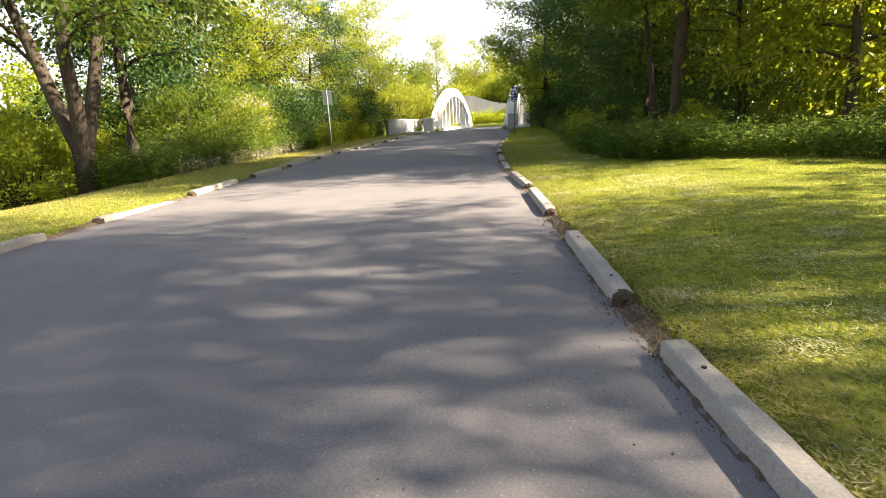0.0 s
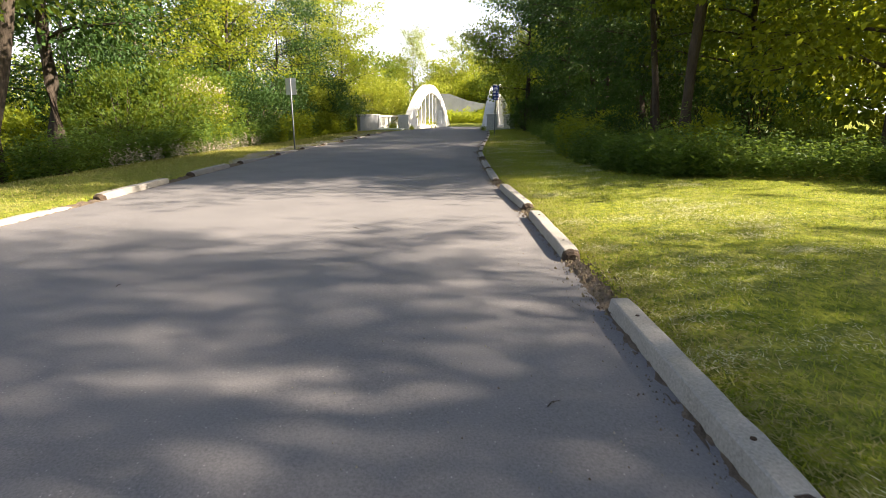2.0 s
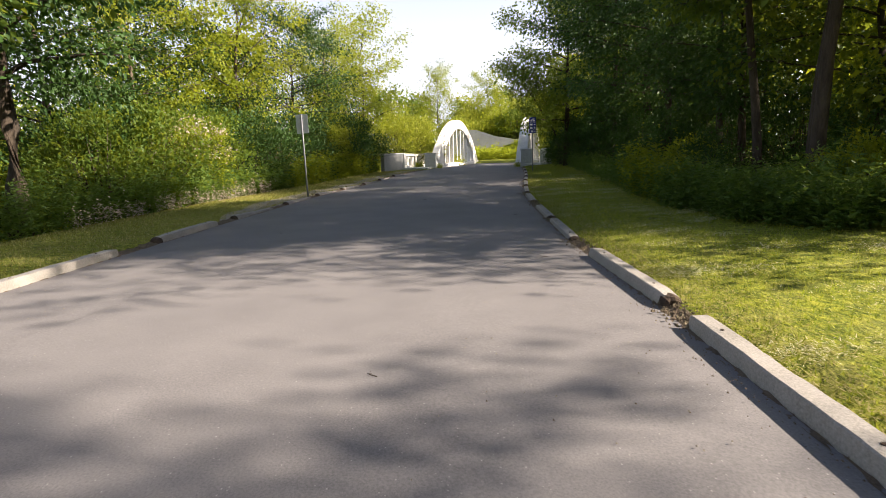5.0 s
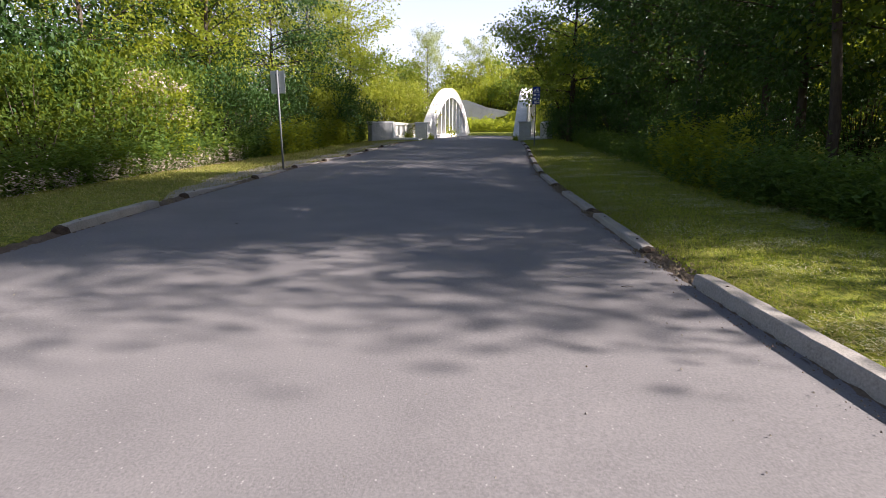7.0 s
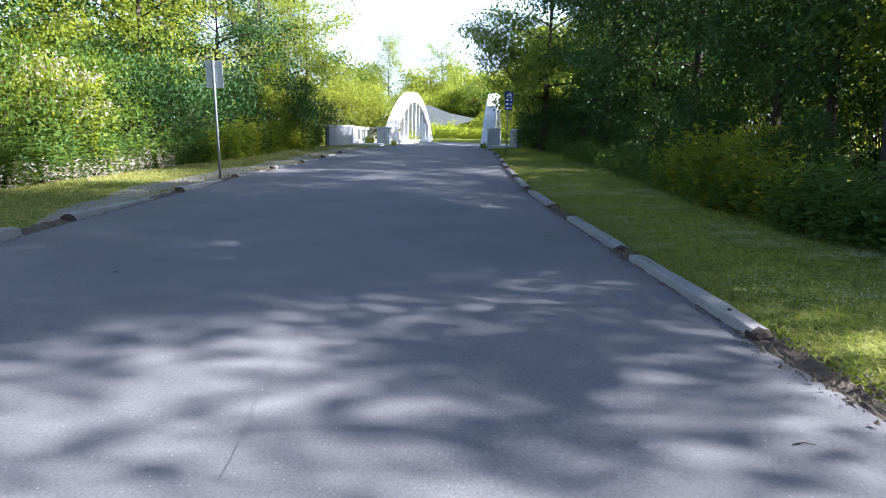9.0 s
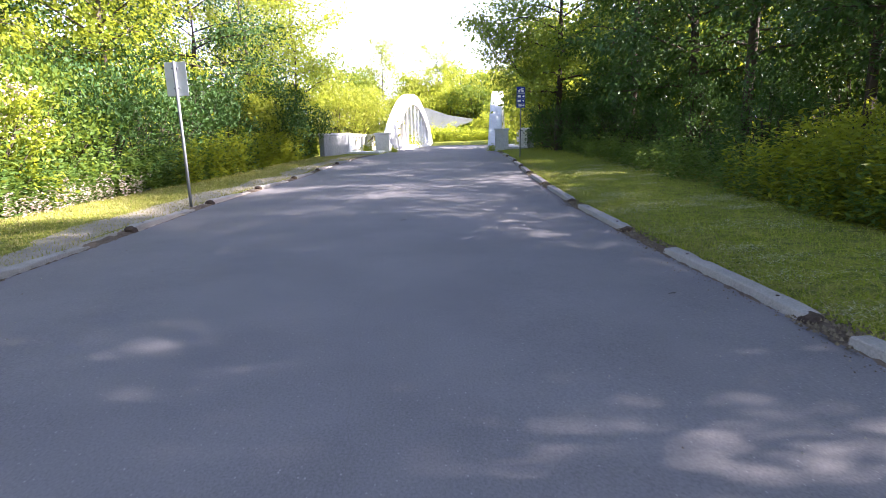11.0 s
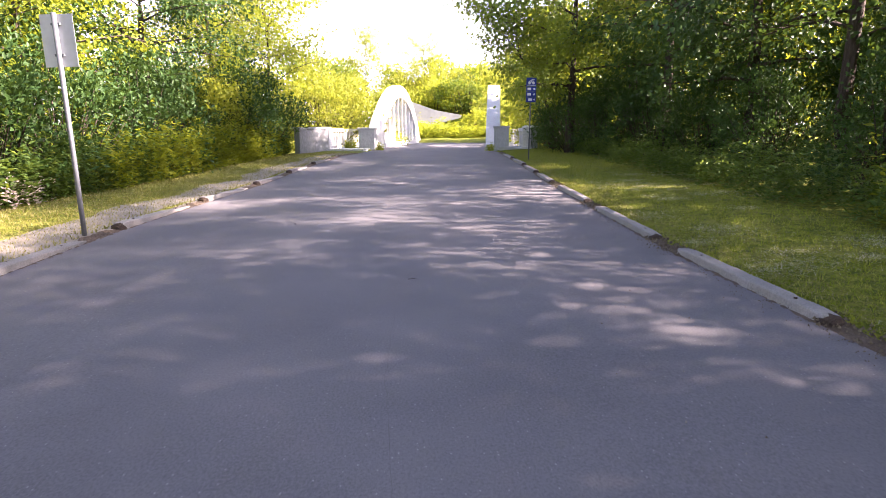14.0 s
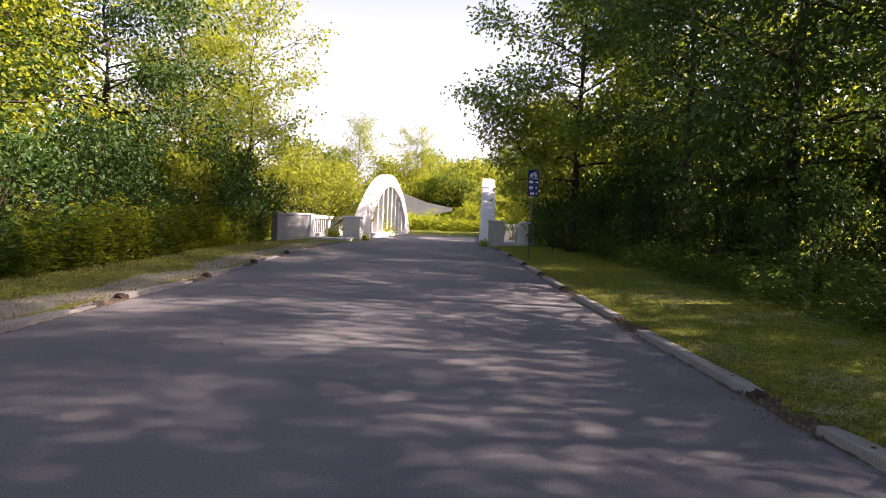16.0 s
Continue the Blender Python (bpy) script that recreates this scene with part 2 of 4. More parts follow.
def leaf_mesh(name, mat, centres, out, rng, length, width, droop=0.25, flat=0.75, spread=0.9):
    """Many folded leaf blades, one at each centre, growing roughly along out."""
    n = len(centres)
    c = np.asarray(centres, float)
    d = np.asarray(out, float) + rng.normal(0, spread, (n, 3))
    d[:, 2] -= droop
    d /= np.linalg.norm(d, axis=1)[:, None] + 1e-9
    up = rng.normal(0, 1 - flat + 0.12, (n, 3)) + np.asarray(out, float) * 0.55
    up[:, 2] += flat * 0.8
    s = np.cross(d, up)
    s /= np.linalg.norm(s, axis=1)[:, None] + 1e-9
    nn = np.cross(s, d)
    size = rng.uniform(0.65, 1.25, (n, 1))
    L, W = length * size, width * size
    v = np.empty((n, 4, 3))
    v[:, 0] = c
    v[:, 1] = c + d * L * 0.45 + s * W * 0.5 + nn * W * 0.14
    v[:, 2] = c + d * L - nn * L * 0.12
    v[:, 3] = c + d * L * 0.45 - s * W * 0.5 + nn * W * 0.14
    me = bpy.data.meshes.new(name)
    me.vertices.add(n * 4)
    me.vertices.foreach_set("co", v.reshape(-1))
    i = np.arange(n)[:, None] * 4
    tri = np.concatenate([i + np.array([[0, 1, 2]]), i + np.array([[0, 2, 3]])], axis=1).reshape(-1)
    me.loops.add(n * 6)
    me.loops.foreach_set("vertex_index", tri.astype(np.int32))
    me.polygons.add(n * 2)
    me.polygons.foreach_set("loop_start", np.arange(0, n * 6, 3, dtype=np.int32))
    me.update(calc_edges=True)
    me.materials.append(mat)
    return me


# ---- the lie of the land ----
def knots(y, table):
    return float(np.interp(y, [a for a, _ in table], [b for _, b in table]))


RIGHT = [(-60, 2.2), (0, 1.88), (5, 1.66), (8, 1.64), (12, 1.56), (16, 1.38), (21, 1.42), (25, 1.5), (29, 1.80), (33, 2.15), (40, 2.75), (46, 3.1), (49, 3.1)]
LEFT = [(-60, -4.9), (0, -5.1), (13, -5.15), (20, -5.25), (27, -5.15), (30, -4.92), (33, -4.65), (38, -4.35), (44, -3.7), (47.5, -2.6), (49, -2.45)]


def right_edge(y):
    return knots(y, RIGHT)


def left_edge(y):
    return knots(y, LEFT)


def road_z(y):
    return 0.2 * min(1, max(0, (y - 33) / 16)) ** 1.3 - (0.012 * max(0, y - 51))


BRIDGE = pose(-2.9, 49.0, 0, 0, 0, -9.0)
BR_INV = BRIDGE.inverted()


def land(x, y):
    """Height of the ground beside and under the road."""
    l, r = left_edge(y), right_edge(y)
    z = road_z(min(y, 51))
    bumps = 0.035 * noise.noise(Vector((x * 0.5, y * 0.5, 0))) + 0.09 * noise.noise(Vector((x * 0.09, y * 0.09, 4)))
    if y < 52 and l - 0.2 < x < r + 0.16:
        z -= 0.10
    elif x >= r:
        d = x - r
        z += 0.02 + 0.02 * min(1, d) + min(1, d / 3) * (bumps + 0.05) + 0.012 * min(d, 20)
    else:
        d = l - x
        z += 0.02 + min(1, d / 3) * bumps
        t = min(1, max(0, (d - 2.2) / 9))
        z -= 1.3 * t * t * (3 - 2 * t)
    loc = BR_INV @ Vector((x, y, 0))
    if abs(loc.x - 3.3) < 60:
        t = max(0, 1 - abs(loc.y - 11.0) / 9.5)
        z -= 2.6 * t * t * (3 - 2 * t)
    return z


def spaced(lo, hi, step, far, grow=1.35):
    """Even steps from lo to hi, then growing ones out to far on both sides."""
    mid = list(np.arange(lo, hi + 1e-6, step))
    a, s = [lo], step
    while a[-1] > -far:
        s *= grow
        a.append(a[-1] - s)
    b, s = [hi], step
    while b[-1] < far:
        s *= grow
        b.append(b[-1] + s)
    return a[:0:-1] + mid + b[1:]


def ground():
    xs, ys = spaced(-16, 14, 0.25, 1500), spaced(-4, 60, 0.4, 1500)
    verts = [(x, y, land(x, y)) for y in ys for x in xs]
    w = len(xs)
    faces = [(j * w + i, j * w + i + 1, j * w + w + i + 1, j * w + w + i) for j in range(len(ys) - 1) for i in range(w - 1)]
    ob = new("ground", mesh_from("ground", verts, faces, LAWN, True))
    return tagged(ob, "uneven mown grass ground, yellow-green with dry patches", "ground", kind="structure")


def road():
    rng = random.Random(4)
    verts, faces, cols = [], [], 17
    ys = list(np.arange(-60, -4, 4)) + list(np.arange(-4, 49.2, 0.35))
    for j, y in enumerate(ys):
        l, r = left_edge(y) - 0.12 + rng.uniform(-0.03, 0.03), right_edge(y) + 0.03 + rng.uniform(-0.02, 0.02)
        for i in range(cols):
            u = i / (cols - 1)
            verts.append((l + (r - l) * u, y, road_z(y) + 0.03 * (1 - (2 * u - 1) ** 2) - 0.015))
        for side in (0, cols - 1):
            v = verts[j * (cols + 2) + side]
            verts.append((v[0] + (-0.02 if side == 0 else 0.02), y, v[2] - 0.12))
    w = cols + 2
    for j in range(len(ys) - 1):
        for i in range(cols - 1):
            a = j * w + i
            faces.append((a, a + 1, a + w + 1, a + w))
        a = j * w
        faces.append((a + cols, a, a + w, a + w + cols))
        faces.append((a + cols - 1, a + cols + 1, a + w + cols + 1, a + w + cols - 1))
    ob = new("road", mesh_from("road", verts, faces, ASPHALT, False))
    return tagged(ob, "worn grey asphalt park road with fine pale aggregate", "road", kind="structure")


ground()
road()


# ---- bridge ----
def rib_profile(v):
    """Top of the arch above the deck, v metres from its near foot."""
    q = (v - 10.3) / 10.3
    return max(0.0, 3.72 * (1 - q * q))


def arch_rib(parent, u, thick=0.5):
    """One rib with its solid ends, hollow between."""
    n = 44
    verts, faces = [], []
    for i in range(n + 1):
        v = 20.6 * i / n
        top = max(0.25, rib_profile(v))
        q = (v - 10.3) / 10.3
        low = 3.0 - 0.72 * 0 - 3.55 * q * q * 1.28
        bot = low if 3.7 < v < 16.9 and low > 0.3 else 0.0
        for side in (-1, 1):
            verts.append((u + side * thick / 2, v, top))
            verts.append((u + side * thick / 2, v, bot if bot else -0.3))
    for i in range(n):
        a, b = 4 * i, 4 * i + 4
        faces += [(a, b, b + 1, a + 1), (a + 2, a + 3, b + 3, b + 2), (a, a + 2, b + 2, b), (a + 1, b + 1, b + 3, a + 3)]
    faces += [(0, 1, 3, 2), (4 * n, 4 * n + 2, 4 * n + 3, 4 * n + 1)]
    bm = bmesh.new()
    bm.from_mesh(mesh_from("rib", verts, faces, WHITE_CONCRETE))
    edges = [e for e in bm.edges if len(e.link_faces) == 2 and e.calc_face_angle(0) > 0.9]
    bmesh.ops.bevel(bm, geom=edges, offset=0.03, segments=2, affect="EDGES")
    return part("arch_rib", bm, WHITE_CONCRETE, parent)


def arch(u, label, thick=0.5):
    a = root("bridge_arch", BRIDGE @ pose(u, 0, 0.2, -0.6), label, "bridge arch", "arches of the bridge")
    arch_rib(a, 0, thick)
    for k in range(8):
        v = 4.45 + 1.67 * k
        q = (v - 10.3) / 10.3
        h = 3.0 - 3.55 * q * q * 1.28 + 0.06
        if h > 0.5:
            part("hanger", box(0.26, 0.24, h, (0, v, 0), 0.02), WHITE_CONCRETE, a)
    part("base_curb", box(0.62, 13.6, 0.34, (0, 10.3, -0.1), 0.03), WHITE_CONCRETE, a)
    return a


def pedestal(m, w, h, label):
    p = root("bridge_pedestal", m, label, "pedestal", "pedestals of the bridge")
    part("plinth", box(w + 0.06, 0.86, 0.16, (0, 0.4, -0.12), 0.02), GREY_CONCRETE, p)
    part("shaft", box(w, 0.8, h - 0.12, (0, 0.4, 0.035), 0.025), GREY_CONCRETE, p)
    part("panel", box(w - 0.22, 0.03, h - 0.45, (0, -0.012, 0.19), 0.008), GREY_CONCRETE, p)
    part("cap", box(w + 0.10, 0.90, 0.10, (0, 0.4, h - 0.085), 0.03), GREY_CONCRETE, p)


def parapet(m, length, label):
    """Concrete railing with posts and balusters, running along +y of m."""
    p = root("bridge_parapet", m, label, "parapet", "parapets of the bridge")
    part("bottom_rail", box(0.30, length, 0.22, (0, length / 2, -0.02), 0.02), WHITE_CONCRETE, p)
    part("top_rail", box(0.34, length, 0.16, (0, length / 2, 0.86), 0.03), WHITE_CONCRETE, p)
    n = max(1, round(length / 2.9))
    for i in range(n + 1):
        part("post", box(0.40, 0.40, 1.06, (0, length * i / n, -0.03), 0.025), WHITE_CONCRETE, p)
    shared = None
    for i in range(n):
        for j in range(1, 9):
            y = length * (i + j / 9) / n
            if shared is None:
                ob = part("baluster", box(0.14, 0.15, 0.67, (0, 0, 0), 0.012), WHITE_CONCRETE, p)
                shared = ob.data
            else:
                ob = part("baluster", shared, WHITE_CONCRETE, p)
            ob.location = (0, y, 0.195)
    return p


def wing_wall(a, b, h, label):
    """A low end wall from a to b."""
    a, b = Vector(a), Vector(b)
    d = b - a
    m = Matrix.Translation((a.x, a.y, 0)) @ Matrix.Rotation(math.atan2(d.y, d.x), 4, "Z")
    z = land(a.x, a.y)
    w = root("wing_wall", m, label, "wall", "wing walls of the bridge")
    n = d.length
    # shaded face of the wall, darkened by its material colour
    part("slab", box(n, 0.28, h - z + 0.3, (n / 2, 0, z - 0.3), 0.03), SHADED_CONCRETE, w, "bluish grey slab with shade put into its concrete colour")
    part("coping", box(n + 0.08, 0.36, 0.09, (n / 2, 0, h - 0.01), 0.02), GREY_CONCRETE, w)
    # white concrete here paints the bright sunlit return of the wall
    part("end_post", box(0.34, 0.40, h - z + 0.34, (n + 0.04, 0, z - 0.3), 0.03), WHITE_CONCRETE, w)


deck = root("bridge_deck", BRIDGE @ pose(3.25, 0, 0.2, -0.6), "grey asphalt bridge deck between concrete edges", "bridge deck", kind="structure")
part("slab", box(10.4, 21.6, 0.55, (0, 10.9, -0.74), 0.03), GREY_CONCRETE, deck)
part("roadway", box(6.0, 21.6, 0.14, (0, 10.9, -0.16), 0.01), ASPHALT, deck)
for s in (-1, 1):
    part("walkway", box(1.75, 21.4, 0.17, (s * 4.2, 10.9, -0.17), 0.02), GREY_CONCRETE, deck)
arch(0.0, "white concrete bowstring arch with vertical hangers, sunlit")
arch(6.15, "white concrete bowstring arch half hidden by leaves", 0.72)
pedestal(BRIDGE @ pose(0.02, -0.25, 0.2), 0.78, 1.02, "grey concrete pedestal at the foot of the arch")
pedestal(BRIDGE @ pose(6.55, -0.1, 0.22), 0.72, 1.08, "grey concrete pedestal at the foot of the arch")
parapet(BRIDGE @ pose(-1.75, -1.0, 0.2, -0.6), 21.5, "white concrete parapet with balusters, weathered")
parapet(BRIDGE @ pose(7.7, -0.6, 0.2, -0.6), 21.5, "white concrete parapet with balusters, weathered")
for x, y, w, d, turn in ((-3.75, 48.0, 1.75, 1.5, -9), (4.15, 47.55, 1.5, 1.4, -9)):
    apron = new("apron", mesh_from("apron", [], [], GREY_CONCRETE))
    _bm = box(w, d, 0.16, (0, 0, -0.1), 0.015)
    _bm.to_mesh(apron.data)
    _bm.free()
    apron.matrix_basis = pose(x, y, max(land(x, y), road_z(y)) + 0.02, 0, 0, turn)
    tagged(apron, "pale concrete apron slab before the bridge parapet", "pavement", "aprons of the bridge", "structure")
wing_wall((-5.75, 45.6), (-4.72, 47.9), 1.20, "grey weathered concrete wing wall beside the road")
wing_wall((5.02, 47.1), (4.80, 47.8), 1.25, "grey weathered concrete wing wall beside the trees")


def far_abutment():
    """Tapered concrete wall beyond the bridge."""
    prof = [(-2.2, 0), (2.9, 0), (4.9, 1.65), (6.6, 2.05), (6.75, 2.4), (3.6, 2.95), (1.0, 3.85), (-2.2, 4.0)]
    bm = bmesh.new()
    f = bm.faces.new([bm.verts.new((x, 0, z)) for x, z in prof])
    r = bmesh.ops.extrude_face_region(bm, geom=[f])
    bmesh.ops.translate(bm, verts=[v for v in r["geom"] if isinstance(v, bmesh.types.BMVert)], vec=(0, 0.7, 0))
    bmesh.ops.recalc_face_normals(bm, faces=bm.faces)
    bmesh.ops.bevel(bm, geom=list(bm.edges), offset=0.04, segments=2, affect="EDGES")
    me = bpy.data.meshes.new("abutment_wall")
    bm.to_mesh(me)
    bm.free()
    # the wall's grey shade is part of this concrete colour
    me.materials.append(SHADED_CONCRETE)
    ob = new("abutment_wall", me)
    ob.matrix_basis = pose(-0.5, 90.5, land(3, 90.5) - 0.1, 0, 0, 3)
    tagged(ob, "grey weathered concrete wall tapering to a point beyond the bridge", "wall")


far_abutment()


# ---- kerb stones ----
def kerb_mesh(length, seed, worn):
    rng = random.Random(seed)
    prof = [(-0.088, -0.06), (-0.085, 0.010), (-0.071, 0.094), (-0.061, 0.103), (0.061, 0.103), (0.071, 0.094), (0.085, 0.010), (0.088, -0.06)]
    n = 26
    verts, faces = [], []
    for i in range(n + 1):
        t = i / n
        y = length * (t - 0.5)
        e = max(0, 1 - min(i, n - i) / 1.5)
        for k, (x, z) in enumerate(prof):
            j = noise.noise(Vector((x * 9 + seed, y * 5, z * 9))) * 0.004 * worn
            chip = max(0, noise.noise(Vector((y * 2.3 + seed * 3.1, x * 6, 1.7))) - 0.3) * 0.035 * worn if k in (2, 3, 4, 5) else 0
            verts.append((x * (1 - 0.06 * e) + j, y + rng.uniform(-0.006, 0.006), z - chip + j - (0.010 * e if z > 0.09 else 0)))
    w = len(prof)
    for i in range(n):
        for k in range(w - 1):
            a = i * w + k
            faces.append((a, a + 1, a + w + 1, a + w))
    faces.append(tuple(range(w))[::-1])
    faces.append(tuple(n * w + k for k in range(w)))
    return mesh_from("kerb_stone", verts, [f[::-1] for f in faces], CONCRETE)


def pin_mesh():
    bm = bmesh.new()
    bmesh.ops.create_cone(bm, cap_ends=True, segments=8, radius1=0.016, radius2=0.014, depth=0.03)
    me = bpy.data.meshes.new("pin")
    bm.to_mesh(me)
    bm.free()
    me.materials.append(RUST)
    return me


PIN = pin_mesh()


def end_mesh(seed):
    """Crumbled, dirt-caked end of a kerb stone."""
    prof = [(-0.086, -0.06), (-0.083, 0.010), (-0.064, 0.074), (-0.036, 0.090), (0.011, 0.095), (0.044, 0.087), (0.066, 0.072), (0.083, 0.010), (0.086, -0.06)]
    w = len(prof)
    verts, faces = [], []
    for i, (y, k) in enumerate(((-0.085, 0.70), (-0.06, 0.96), (0.0, 1.09), (0.06, 1.05))):
        for x, z in prof:
            q = k * (1 + 0.09 * noise.noise(Vector((x * 18 + seed, y * 22, z * 18))))
            verts.append((x * q, y + 0.02 * noise.noise(Vector((x * 25, seed, z * 25))), z * q - 0.004))
    for i in range(3):
        for k in range(w - 1):
            c = i * w + k
            faces.append((c, c + w, c + w + 1, c + 1))
    faces.append(tuple(range(w)))
    return mesh_from("stained_end", verts, faces, DAMP_SOIL)


def kerb(side, y0, y1, sink, seed, label, worn=1.0):
    f = right_edge if side > 0 else left_edge
    xa, xb = f(y0) + side * 0.11, f(y1) + side * 0.11
    length = math.hypot(xb - xa, y1 - y0)
    ym = (y0 + y1) / 2
    ang = -math.degrees(math.atan2(xb - xa, y1 - y0)) + random.Random(seed).uniform(-0.7, 0.7)
    ob = root("kerb_stone", pose((xa + xb) / 2, ym, road_z(ym) - 0.005 - sink, -1.5 if sink > 0.04 else 0, random.Random(seed).uniform(-2, 2), ang), label, "kerb stone", "kerb stones along the road")
    part("block", kerb_mesh(length, seed, worn), CONCRETE, ob)
    for s in (-1, 1):
        p = part("pin", PIN, RUST, ob)
        p.location = (0, s * (length / 2 - 0.42), 0.093)
    part("stained_end", end_mesh(seed), DAMP_SOIL, ob, "dark soil-stained broken end").location = (0, -length / 2, 0)
    return ob


RIGHT_KERBS = [(-1.6, 0.8), (1.34, 3.74), (4.72, 7.12), (8.72, 11.2), (11.85, 14.4), (15.72, 18.15), (18.6, 21.0), (22.4, 24.8), (25.62, 28.3), (29.25, 31.8),
               (33.0, 35.2), (35.9, 38.0), (38.8, 41.2), (42.0, 44.3)]
LEFT_KERBS = [(2.0, 4.4), (5.8, 8.2), (9.5, 11.9), (12.75, 15.25), (16.5, 18.9), (20.0, 22.4), (23.6, 26.0), (26.95, 29.2), (29.95, 32.2), (33.05, 35.4), (36.3, 38.6), (39.6, 41.9)]
for i, (a, b) in enumerate(RIGHT_KERBS):
    kerb(1, a, b, 0.04 if a > 15 else 0.0, 11 + i, "pale grey concrete kerb stone with worn edges")
for i, (a, b) in enumerate(LEFT_KERBS):
    low = a > 19 or 9 < a < 10
    kerb(-1, a, b, 0.045 if low else 0.0, 71 + i, "worn concrete kerb stone half sunk in grit" if low else "pale grey concrete kerb stone with worn edges", 1.8 if low else 1.0)


# ---- signs ----
def route_sign(x, y):
    z = land(x, y)
    s = root("route_sign", pose(x, y, z, 0, 0.6, 4), "blue and white cycle route sign on a thin steel pole", "sign")
    v, f = [], []
    tube(v, f, [(0, 0.03, -0.3), (0, 0.03, 1.4), (0, 0.03, 3.0 - z)], [0.024, 0.024, 0.024], 8)
    part("pole", mesh_from("pole", v, f, STEEL, True), STEEL, s)
    top = 2.98 - z
    for k, h in enumerate((0.30, 0.18, 0.18, 0.18)):
        top -= h
        plate = part("plate", box(0.36, 0.008, h - 0.012, (0, 0, top), 0.004), SIGN_BLUE, s)
        def bar(w, hh, px, pz):
            b = part("marking", box(w, 0.004, hh, (px, -0.007, pz), 0), SIGN_WHITE, plate)
        if k == 0:
            bar(0.30, 0.022, 0, top + 0.025)
            for px in (-0.07, 0.07):
                bm = bmesh.new()
                bmesh.ops.create_cone(bm, cap_ends=True, segments=16, radius1=0.05, radius2=0.05, depth=0.004, matrix=pose(px, -0.007, top + 0.115, 90))
                part("marking", bm, SIGN_WHITE, plate)
            bar(0.14, 0.02, 0, top + 0.17)
            bar(0.03, 0.10, 0.01, top + 0.12)
            bar(0.10, 0.018, 0.06, top + 0.215)
        else:
            bar(0.13, 0.085, -0.07 if k != 3 else -0.03, top + 0.045)
            bar(0.07, 0.03, 0.10, top + 0.075)
            bar(0.03, 0.07, 0.11 if k == 2 else 0.13, top + 0.055)
    return s


def plain_sign(x, y):
    z = land(x, y)
    s = root("road_sign", pose(x, y, z, 0, -1.2, -6), "back of a white metal road sign on a galvanised post", "sign")
    v, f = [], []
    tube(v, f, [(0, 0, -0.4), (0, 0, 1.2), (0, 0, 2.66 - z)], [0.03, 0.03, 0.03], 8)
    part("post", mesh_from("post", v, f, STEEL, True), STEEL, s)
    part("panel", box(0.40, 0.006, 0.60, (0.0, 0.036, 2.05 - z), 0.002), SIGN_BACK, s)
    for h in (2.17, 2.52):
        part("bracket", box(0.11, 0.03, 0.03, (0, 0.018, h - z), 0.004), STEEL, s)
    return s


route_sign(3.22, 40.15)
plain_sign(-5.40, 26.35)


